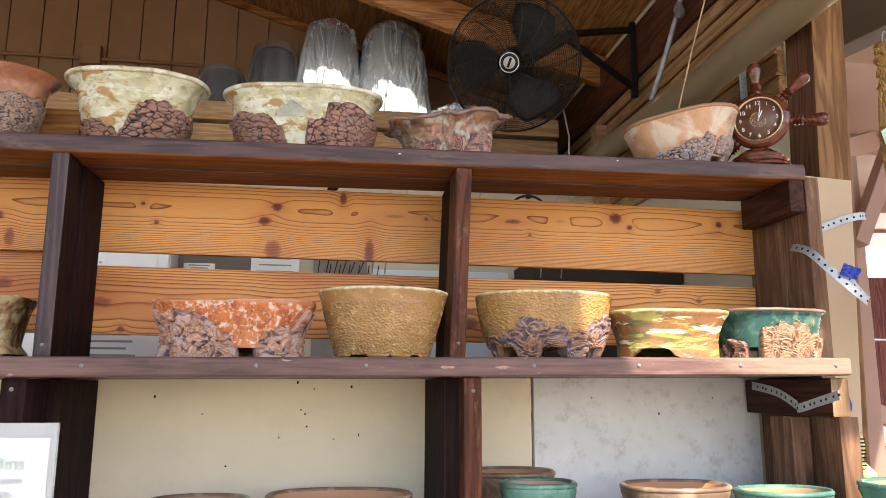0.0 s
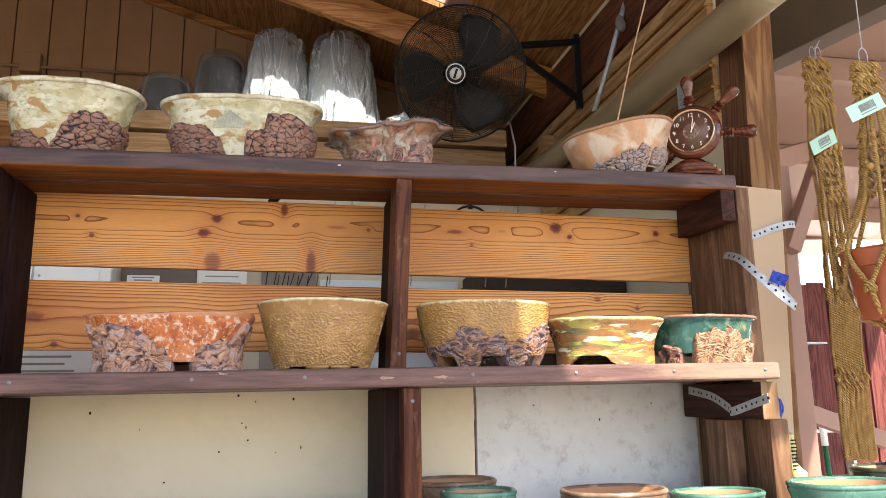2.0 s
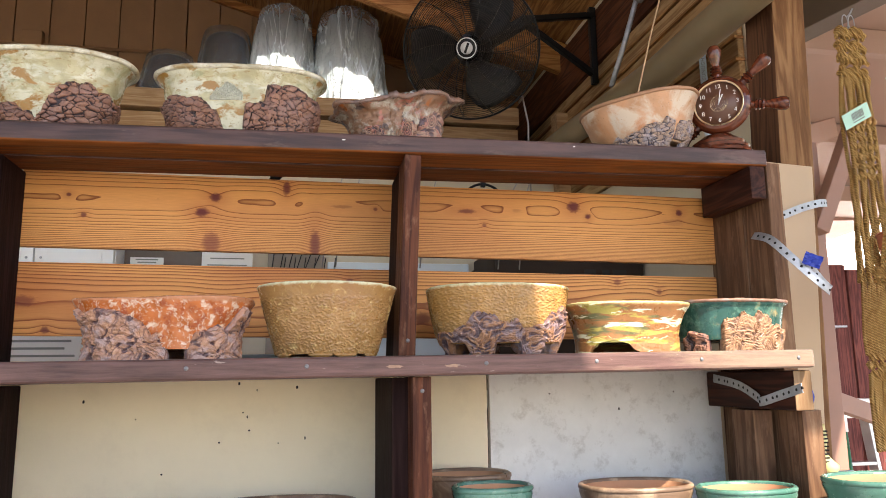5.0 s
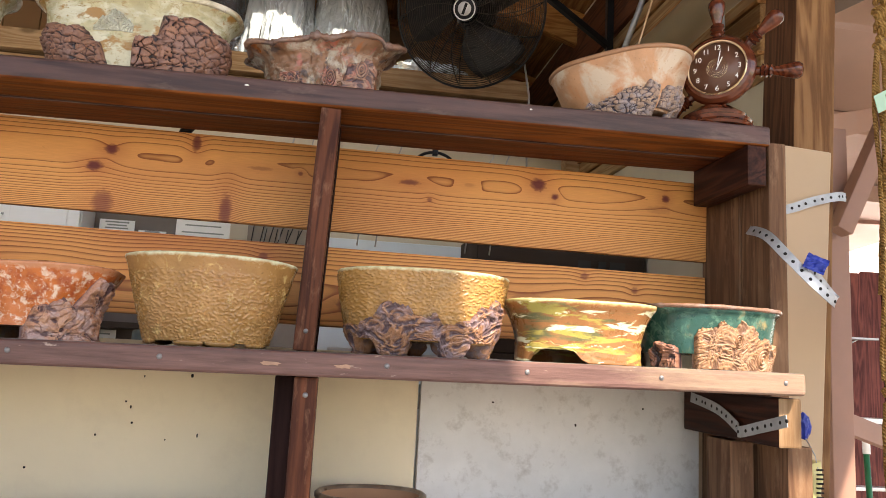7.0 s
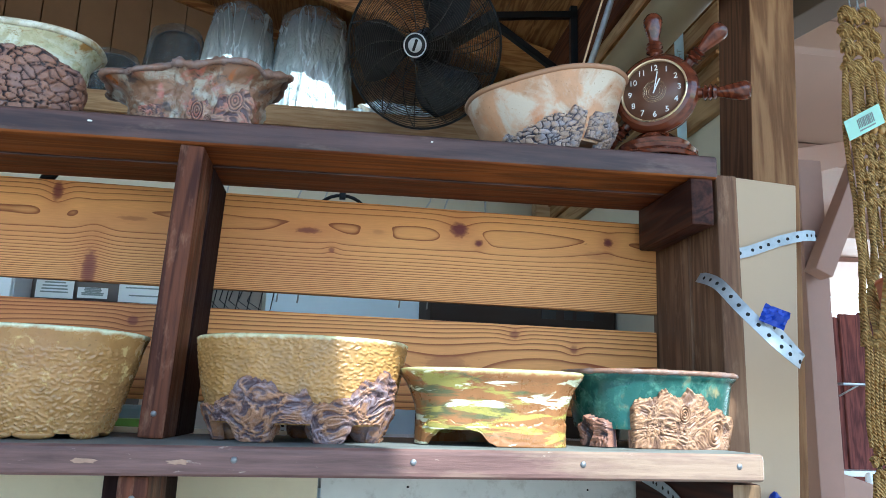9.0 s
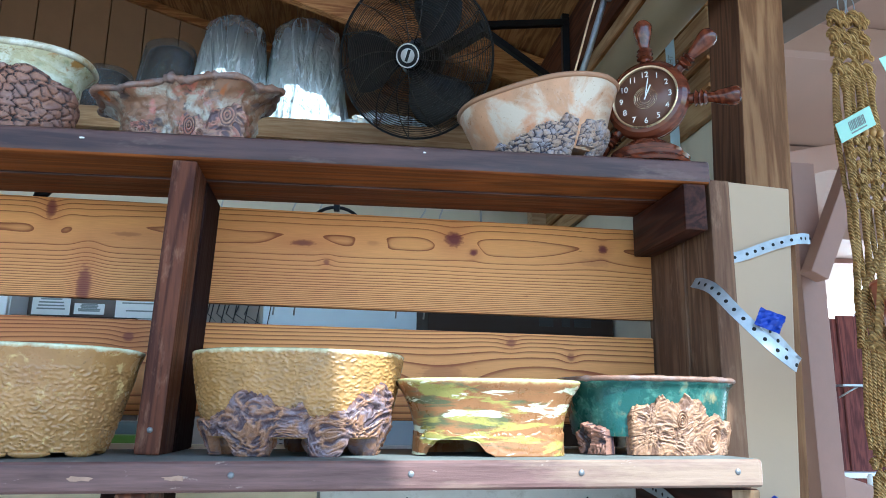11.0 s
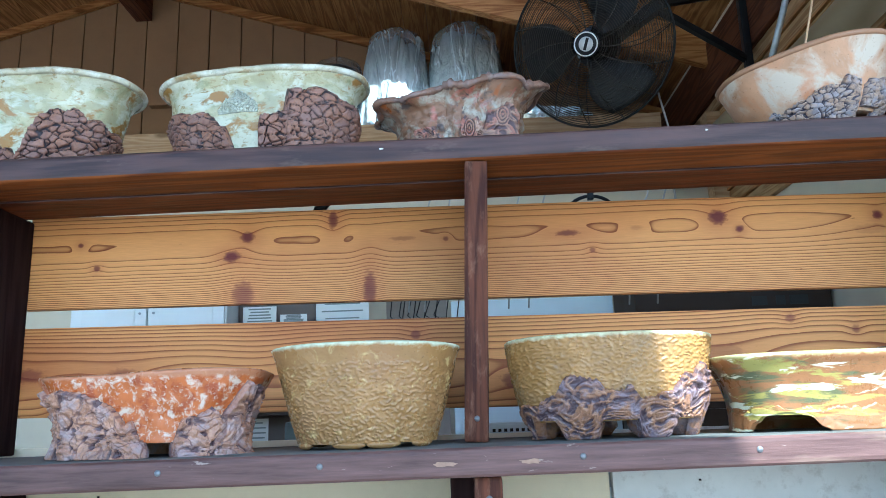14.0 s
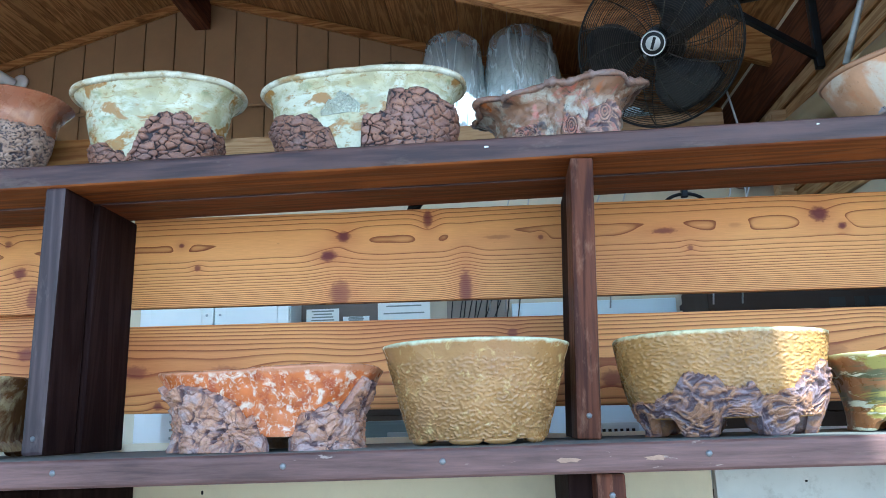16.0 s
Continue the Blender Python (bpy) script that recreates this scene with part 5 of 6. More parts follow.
def ribbon(points, width, thick, up, holes=0.0, hole_r=0.0035):
    """A perforated metal strip along points; up gives the direction across it. Returns strip and hole meshes."""
    pts = [Vector(p) for p in points]
    dense = []
    n = len(pts)
    for i in range(n - 1):
        p0, p1, p2, p3 = pts[max(0, i - 1)], pts[i], pts[i + 1], pts[min(n - 1, i + 2)]
        for k in range(10):
            t = k / 10
            dense.append(0.5 * ((2 * p1) + (p2 - p0) * t + (2 * p0 - 5 * p1 + 4 * p2 - p3) * t * t + (3 * p1 - p0 - 3 * p2 + p3) * t**3))
    dense.append(pts[-1])
    bm, hb = bmesh.new(), bmesh.new()
    rows, run, nxt = [], 0.0, holes
    for i, p in enumerate(dense):
        d = (dense[min(i + 1, len(dense) - 1)] - dense[max(i - 1, 0)]).normalized()
        u = Vector(up)
        u = (u - d * u.dot(d)).normalized()
        nn = d.cross(u)
        rows.append([bm.verts.new(p + u * a * width / 2 + nn * b * thick / 2) for a, b in ((-1, -1), (1, -1), (1, 1), (-1, 1))])
        if i:
            run += (p - dense[i - 1]).length
            if holes and run > nxt:
                nxt += holes
                m = Matrix((d, u, nn)).transposed().to_4x4()
                m.translation = p
                bmesh.ops.create_cone(hb, cap_ends=True, segments=10, radius1=hole_r, radius2=hole_r, depth=thick + 0.0008, matrix=m)
    for p, q in zip(rows, rows[1:]):
        for k in range(4):
            bm.faces.new((p[k], p[(k + 1) % 4], q[(k + 1) % 4], q[k]))
    bm.faces.new(rows[0][::-1])
    bm.faces.new(rows[-1])
    return bm, hb


def straps():
    g = "steel straps at the shelf end"
    for pts, up, label in (
            ([(1.088, 1.93, 1.972), (1.0865, 1.865, 1.950), (1.102, 1.822, 1.905), (1.140, 1.797, 1.853), (1.180, 1.80, 1.824), (1.187, 1.818, 1.836), (1.155, 1.812, 1.868), (1.13, 1.80, 1.888)], (0.45, 0.1, 0.9), "loose perforated steel strap with blue tape on its end"),
            ([(1.135, 2.028, 2.03), (1.22, 2.024, 2.04), (1.30, 2.024, 2.068), (1.352, 2.024, 2.082), (1.395, 2.05, 2.09)], (0, 0, 1), "perforated steel strap round the post panel"),
            ([(1.0315, 2.06, 1.632), (1.031, 1.95, 1.615), (1.027, 1.872, 1.588), (1.022, 1.855, 1.580), (1.024, 1.79, 1.594), (1.026, 1.715, 1.611)], (0, 0, 1), "bent perforated steel strap below the shelf end")):
        t = thing("steel_strap", pts[0], label, "strap", g)
        a, b = ribbon(pts, 0.020, 0.0012, up, 0.021, 0.0033)
        wpart("strip", a, STEEL, t)
        tagged(wpart("perforation", b, HOLE, t), kind="stuff")
    tape = bmesh.new()
    bmesh.ops.create_grid(tape, x_segments=9, y_segments=7, size=0.5)
    for v in tape.verts:
        n = noise.noise_vector(v.co * 5)
        v.co = Vector((v.co.x * 0.038, v.co.y * 0.028, 0.006 * n.z + 0.012 * v.co.x ** 2)) + Vector((n.x, n.y, 0)) * 0.002
    ret = bmesh.ops.extrude_face_region(tape, geom=tape.faces[:])
    bmesh.ops.translate(tape, vec=(0, 0, -0.002), verts=[g for g in ret["geom"] if isinstance(g, bmesh.types.BMVert)])
    bmesh.ops.recalc_face_normals(tape, faces=tape.faces)
    bmesh.ops.transform(tape, matrix=pose(1.138, 1.792, 1.890, 98, 24, -25), verts=tape.verts)
    t = thing("tape_flag", (1.14, 1.794, 1.88), "crumpled blue tape wrapped on a steel strap", "tape")
    wpart("tape", tape, BLUE_TAPE, t)
    # saw handle hanging from a wire, with a blue taped hook
    t = thing("saw_handle", (1.262, 2.0, 1.41), "pale yellow plastic saw handle hanging on a wire", "saw")
    grip = [(1.262, 2.0, 1.515), (1.268, 2.0, 1.48), (1.262, 2.0, 1.45), (1.275, 2.0, 1.42), (1.29, 2.0, 1.405)]
    wpart("grip", tube(grip, 0.02, 12, False, None, [0.019, 0.018, 0.017, 0.024, 0.026]), SAW_PLASTIC, t)
    gb = bmesh.new()
    for i in range(9):
        z = 1.50 - i * 0.009
        box(1.262, 1.276, 1.979, 1.983, z, z + 0.0035, bm=gb)
    tagged(wpart("grip_slot", gb, HOLE, t), kind="stuff")
    wpart("guard", box(1.25, 1.36, 1.985, 2.015, 1.392, 1.404, 0.004), plain("pale_blue_plastic", (0.25, 0.55, 0.75), 0.4), t)
    wpart("wire", tube([(1.25, 2.0, 1.565), (1.262, 1.985, 1.53), (1.266, 1.982, 1.50)], 0.0012, 5), STEEL, t)
    knob = bmesh.new()
    bmesh.ops.create_icosphere(knob, subdivisions=3, radius=1)
    for v in knob.verts:
        v.co = Vector((v.co.x * 0.014, v.co.y * 0.012, v.co.z * 0.027)) * (1 + 0.25 * noise.noise(v.co * 2.5)) + Vector((1.252, 2.005, 1.585))
    wpart("taped_hook", knob, BLUE_TAPE, t, "hook wrapped in blue tape")


def clock():
    t = thing("ship_wheel_clock", (1.012, 1.925, TOP_Z + 0.0076), "polished mahogany ship's-wheel desk clock with a dark dial", "clock")
    part("base", smooth(mesh_of("b", lathe([(0, 0), (0.074, 0), (0.077, 0.005), (0.071, 0.012), (0.073, 0.018), (0.060, 0.025), (0.062, 0.031), (0.047, 0.041), (0.036, 0.049), (0, 0.052)], 56)), 30), MAHOGANY, t)
    nrm = Vector((-0.64, -0.765, 0.02)).normalized()
    xr = Vector((0, 0, 1)).cross(nrm).normalized()
    upv = nrm.cross(xr)
    m = Matrix((xr, upv, nrm)).transposed().to_4x4()
    m.translation = Vector((-0.004, -0.024, 0.123))
    body = part("case", smooth(mesh_of("b", lathe([(0, -0.048), (0.044, -0.048), (0.058, -0.040), (0.064, -0.028), (0.062, -0.020), (0.070, -0.012), (0.073, -0.003), (0.069, 0.004), (0.071, 0.008), (0.064, 0.015), (0.056, 0.017), (0.0545, 0.012)], 64)), 30), MAHOGANY, t, m=m)
    part("neck", lathe([(0, -0.01), (0.016, -0.01), (0.014, 0.01), (0, 0.01)], 24, None, pose(0, -0.005, 0.046)), MAHOGANY, t)
    part("dial", lathe([(0, 0.0125), (0.055, 0.0125), (0.055, 0.010), (0, 0.010)], 56), DIAL, t, "dark brown dial with pale numerals", m=m)
    part("bezel", smooth(mesh_of("b", lathe([(0.0545, 0.012), (0.0545, 0.0185), (0.0565, 0.0195), (0.0580, 0.0175)], 64)), 30), GOLD, t, m=m)
    rings = bmesh.new()
    for r in (0.010, 0.014, 0.0175, 0.020):
        tube([(r * math.cos(k * math.tau / 40), r * math.sin(k * math.tau / 40), 0.0130) for k in range(40)], 0.00035, 4, True, rings)
    part("dial_rings", rings, GOLD, t, m=m)
    for h in range(1, 13):
        a = radians(90 - 30 * h)
        me = text_mesh(str(h), 0.0145)
        part("numeral", me, PAPER, t, m=m @ pose(0.043 * math.cos(a), 0.043 * math.sin(a), 0.0132))
    for ang, ln, wd in ((65, 0.024, 0.0024), (80, 0.036, 0.0018)):
        part("clock_hand", box(-0.004, ln, -wd / 2, wd / 2, 0.0140, 0.0146, 0.0002, 1), PAPER, t, m=m @ pose(0, 0, 0, 0, 0, ang))
    prof = [(r * 1.12, z * 1.07) for r, z in [(0, 0.066), (0.008, 0.066), (0.008, 0.074), (0.013, 0.077), (0.008, 0.081), (0.013, 0.085), (0.008, 0.089), (0.012, 0.092), (0.0075, 0.096), (0.0085, 0.102), (0.0125, 0.118), (0.0150, 0.130), (0.0148, 0.138), (0.010, 0.145), (0, 0.147)]]
    for ang in (92, 42, -8, 222):
        part("spoke", smooth(mesh_of("b", lathe(prof, 28)), 40), MAHOGANY, t, m=m @ pose(0, 0, -0.006, 0, 0, ang) @ pose(0, 0, 0, 0, 90, 0))


def fan():
    c = Vector((0.738, 3.36, 3.075))
    nrm = Vector((-0.40, -0.84, -0.36)).normalized()
    t = thing("wall_fan", (1.39, 3.5, 3.02), "large black wall fan with a wire guard, at rest", "fan")
    xr = Vector((0, 0, 1)).cross(nrm).normalized()
    m = Matrix((xr, nrm.cross(xr), nrm)).transposed().to_4x4()
    m.translation = c
    R = 0.305
    dome = lambda r, f: (0.075 if f else -0.10) * (1 - (r / R) ** 3)
    wire = plain("dark_bronze_wire", (0.045, 0.036, 0.028), 0.3, 0.6, vary=0.2)
    for f in (True, False):
        for i in range(30):
            r = 0.06 + (R - 0.06) * i / 29
            bm = tube([(r * math.cos(k * math.tau / 44), r * math.sin(k * math.tau / 44), dome(r, f)) for k in range(44)], 0.0016 if f else 0.0012, 3, True)
            bmesh.ops.transform(bm, matrix=m, verts=bm.verts)
            wpart("guard_ring", bm, wire, t)
        for j in range(14):
            a = j * math.tau / 14
            bm = tube([(q * math.cos(a + q * 1.6), q * math.sin(a + q * 1.6), dome(q, f) + 0.002) for q in [0.05 + (R - 0.05) * s / 8 for s in range(9)]], 0.0024, 4)
            bmesh.ops.transform(bm, matrix=m, verts=bm.verts)
            wpart("guard_spoke", bm, wire, t)
    hoop = tube([(R * math.cos(k * math.tau / 60), R * math.sin(k * math.tau / 60), 0) for k in range(60)], 0.005, 6, True)
    bmesh.ops.transform(hoop, matrix=m, verts=hoop.verts)
    wpart("hoop", hoop, BLACK, t)
    badge = lathe([(0, 0.082), (0.046, 0.082), (0.048, 0.079), (0.048, 0.070), (0, 0.070)], 40)
    bmesh.ops.transform(badge, matrix=m, verts=badge.verts)
    badge = wpart("badge", badge, BLACK_PLASTIC, t, "round black badge with a pale emblem")
    em = lathe([(0.040, 0.0828), (0.043, 0.0834), (0.045, 0.0828)], 40)
    lathe([(0, 0.0830), (0.027, 0.0830), (0.027, 0.0822), (0, 0.0822)], 40, em)
    bmesh.ops.transform(em, matrix=m, verts=em.verts)
    wpart("emblem", em, plain("silver_print", (0.6, 0.6, 0.6), 0.4), badge, "plain silver emblem disc")
    bar = box(-0.005, 0.006, -0.022, 0.022, 0.0831, 0.0838, 0.0003, 1, None, pose(0, 0, 0, 0, 0, -25))
    bmesh.ops.transform(bar, matrix=m, verts=bar.verts)
    wpart("emblem_bar", bar, BLACK, badge)
    for k in range(3):
        bm = bmesh.new()
        rows = []
        for i in range(11):
            r = 0.055 + 0.215 * i / 10
            w = 0.38 + 0.22 * math.sin(i / 10 * math.pi)
            row = []
            for j in range(9):
                a = (j / 8 - 0.5) * 2 * w + 0.25 * i / 10
                row.append(bm.verts.new((r * math.cos(a), r * math.sin(a), (j / 8 - 0.5) * -0.07)))
            rows.append(row)
        for p, q in zip(rows, rows[1:]):
            for j in range(8):
                bm.faces.new((p[j], p[j + 1], q[j + 1], q[j])).smooth = True
        ret = bmesh.ops.extrude_face_region(bm, geom=bm.faces[:])
        bmesh.ops.translate(bm, vec=(0, 0, 0.003), verts=[g for g in ret["geom"] if isinstance(g, bmesh.types.BMVert)])
        bmesh.ops.recalc_face_normals(bm, faces=bm.faces)
        bmesh.ops.transform(bm, matrix=m @ pose(0, 0, -0.01, 0, 0, 166 + k * 120), verts=bm.verts)
        wpart("blade", bm, BLACK_PLASTIC, t)
    mo = lathe([(0, -0.18), (0.06, -0.18), (0.078, -0.16), (0.08, -0.07), (0.06, -0.05), (0.05, 0.03), (0, 0.03)], 32)
    bmesh.ops.transform(mo, matrix=m, verts=mo.verts)
    wpart("motor", mo, BLACK, t)
    br = beam((1.0, 3.42, 3.265), (1.40, 3.53, 3.375), 0.028, 0.028, 0.003)
    wpart("bracket_arm", br, BLACK, t)
    wpart("bracket_plate", beam((1.388, 3.53, 3.41), (1.388, 3.53, 3.02), 0.03, 0.03, 0.003, (0, 1, 0)), BLACK, t)
    wpart("bracket_brace", beam((1.02, 3.43, 3.25), (1.385, 3.53, 3.07), 0.026, 0.026, 0.003), BLACK, t)
    wpart("mount", beam(tuple(c - nrm * 0.16), (1.03, 3.43, 3.27), 0.05, 0.05, 0.006), BLACK, t)
    wpart("cable", tube([(0.98, 3.4, 2.9), (1.0, 3.38, 2.75), (0.99, 3.36, 2.6), (1.0, 3.36, 2.3)], 0.004, 6), plain("grey_cable", (0.3, 0.3, 0.3), 0.5), t)


def bags():
    def film_material(name, haze, folds, gloss, tint):
        """Thin clear film: mostly see-through, milky where folds lie double, paler low down to paint in sunlight,
        glossy over the creases.
        """
        k = Nodes(name, 0.25)
        crease = k.noise(k.scaled(6, 6, 1.5), 1.0, 3, 0.5, 1.8)
        crinkle = k.noise(k.scaled(9, 9, 6), 1.6, 2, 0.45, 2.5)
        k.bump(crease, 1.0, 0.09)
        k.bump(crinkle, 0.7, 0.02)
        k.done(tint)
        tr = k.n("ShaderNodeBsdfTransparent")
        tr.inputs[0].default_value = (0.86, 0.92, 0.97, 1)
        ridge = k.math("ABSOLUTE", k.math("SUBTRACT", crease, 0.5))
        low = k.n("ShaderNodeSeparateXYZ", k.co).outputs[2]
        # haze thickens towards the bottom, painting in the sunlit lower part
        low_sunlit = k.ramp(k.math("MULTIPLY_ADD", k.noise(k.scaled(5, 5, 2), 1.0, 3), 0.35, low), [(0.42, 0.60), (0.84, 0.0)])
        double = k.math("ADD", k.ramp(ridge, [(0.0, folds), (0.03, haze)]), k.math("MULTIPLY", low_sunlit, folds * 2.2), clamp=True)
        shine = k.n("ShaderNodeBsdfGlossy", (0.95, 0.97, 1.0), 0.16)
        k.put(shine.inputs["Normal"], k.b.inputs["Normal"].links[0].from_socket)
        skin = k.n("ShaderNodeMixShader", gloss, tr.outputs[0], shine.outputs[0])
        mixs = k.n("ShaderNodeMixShader", double, skin.outputs[0], k.b.outputs[0])
        k.put(k.t.nodes["Material Output"].inputs[0], mixs.outputs[0])
        return k.m

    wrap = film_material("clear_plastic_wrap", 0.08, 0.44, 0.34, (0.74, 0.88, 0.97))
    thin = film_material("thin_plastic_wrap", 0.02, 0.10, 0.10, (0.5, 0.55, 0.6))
    for x, w, h, lean, shade in ((-0.70, 0.17, 0.32, 0.0, 0), (-0.405, 0.175, 0.49, 0.0, 0), (-0.11, 0.200, 0.645, 0.02, 1), (0.285, 0.225, 0.66, -0.01, 1)):
        t = thing("wrapped_pot_stack", (x, 4.44, 3.1202), "stack of black plastic pots wrapped in clear film" if shade else "stack of black plastic pots in dark film, on the loft", "pots", "wrapped stacks on the loft")
        core, film = bmesh.new(), bmesh.new()
        for bm, grow, wr in ((core, 0.92, 0.002), (film, 1.0, 0.020)):
            rings = []
            for i in range(27):
                v = i / 26
                s = (1 - 0.36 * v ** 1.6) * (1.0 if v < 0.86 else math.sqrt(max(0.001, 1 - ((v - 0.86) / 0.145) ** 2)))
                row = []
                for j in range(96):
                    a = j * math.tau / 96
                    r = w * grow * s
                    fold = wr * noise.fractal(Vector((math.cos(a) * 5 + x * 7, math.sin(a) * 5, v * 1.3)), 0.8, 2.0, 4) * (1.25 - 0.5 * v)
                    row.append(bm.verts.new(((r + fold) * math.cos(a) + lean * v, (r + fold) * 0.85 * math.sin(a), h * grow * v if bm is core else h * v)))
                rings.append(row)
            for p, q in zip(rings, rings[1:]):
                for j in range(96):
                    bm.faces.new((p[j], p[(j + 1) % 96], q[(j + 1) % 96], q[j])).smooth = True
            bm.faces.new(rings[-1])
            bm.faces.new(rings[0][::-1])
        part("stack_core", core, BLACK_PLASTIC, t)
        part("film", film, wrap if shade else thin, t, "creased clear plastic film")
    t = thing("crumpled_film", (0.70, 4.3, 3.1202), "crumpled clear plastic film on the loft edge", "plastic film")
    bm = bmesh.new()
    bmesh.ops.create_icosphere(bm, subdivisions=4, radius=1)
    for v in bm.verts:
        n = 1 + 0.5 * noise.fractal(v.co * 2.6, 1.0, 2.0, 4)
        v.co = Vector((v.co.x * 0.20 * n, v.co.y * 0.10 * n, max(-0.02, v.co.z * 0.075 * n) + 0.02))
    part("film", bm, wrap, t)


def services():
    structure("pipe", tube([(1.217, 1.80, 2.674), (1.218, 1.9, 2.675), (1.23, 2.6, 2.685), (1.25, 3.5, 2.76), (1.26, 4.2, 2.80)], 0.055, 20), PIPE_PAINT, "thick olive-tan painted pipe along the wall", "pipe")
    structure("hanger_rod", tube([(1.42, 3.03, 3.33), (1.39, 3.02, 3.246), (1.32, 3.05, 3.0), (1.265, 3.08, 2.82)], 0.011, 8), STEEL, "grey steel rod hanging from the header", "rod")
    cl = bmesh.new()
    bmesh.ops.create_icosphere(cl, subdivisions=2, radius=0.03)
    for v in cl.verts:
        v.co = Vector((v.co.x * 0.8, v.co.y * 0.6, v.co.z * 1.3)) * (1 + 0.4 * noise.noise(v.co * 40)) + Vector((1.375, 3.0, 3.20))
    structure("rod_clamp", cl, plain("grey_cloth", (0.16, 0.14, 0.12), 0.8), "grey taped clamp on the steel rod", "clamp")
    structure("pull_string", tube([(1.132, 2.30, 2.94), (1.117, 2.30, 2.887), (1.05, 2.30, 2.67), (0.996, 2.30, 2.478), (0.97, 2.30, 2.38)], 0.0026, 5), plain("pale_string", (0.65, 0.45, 0.28), 0.8), "pale pull string hanging down", "string")
    structure("conduit", tube([(-4.1, 4.975, 3.665), (-1.66, 4.975, 3.665), (-0.9, 4.975, 3.665)], 0.011, 10), SIDING_PAINT, "tan painted conduit across the gable wall", "conduit")
    b = box(-1.645, -1.525, 4.94, 4.999, 3.62, 3.745, 0.006)
    structure("junction_box", b, SIDING_PAINT, "tan painted junction box on the gable wall", "junction box")
    structure("beam_bracket", box(1.30, 1.345, 2.42, 2.50, 3.05, 3.16, 0.004), RED_HEADER, "dark wooden bracket under the header", "bracket")
    t = thing("security_camera", (-2.94, 4.99, 3.90), "white bullet security camera on the gable wall", "camera")
    part("mount", lathe([(0, 0), (0.05, 0), (0.05, 0.012), (0.03, 0.02), (0, 0.02)], 28, None, pose(0.03, 0, 0.02, 90, 0, 0)), WHITE_PAINT, t)
    part("housing", lathe([(0, -0.07), (0.03, -0.07), (0.036, -0.06), (0.036, 0.06), (0.03, 0.062), (0.028, 0.05), (0, 0.05)], 28, None, pose(-0.03, -0.09, 0.01, 70, 0, -40)), WHITE_PAINT, t)
    part("lens", lathe([(0, 0.051), (0.026, 0.051), (0.026, 0.045), (0, 0.045)], 24, None, pose(-0.03, -0.09, 0.01, 70, 0, -40)), BLACK, t)
    t = thing("hanging_strip", (1.397, 2.60, 2.42), "narrow pale blue printed strip hanging on the wall", "strip")
    part("strip", box(-0.014, 0.014, -0.001, 0.001, 0.0, 0.42, 0.0005, 1), plain("pale_blue_strip", (0.40, 0.52, 0.58), 0.5), t)
    part("print", text_mesh("SUNLIGHT", 0.020), GREY_INK, t, m=pose(0.0, -0.0016, 0.29, 90, -90, 0))


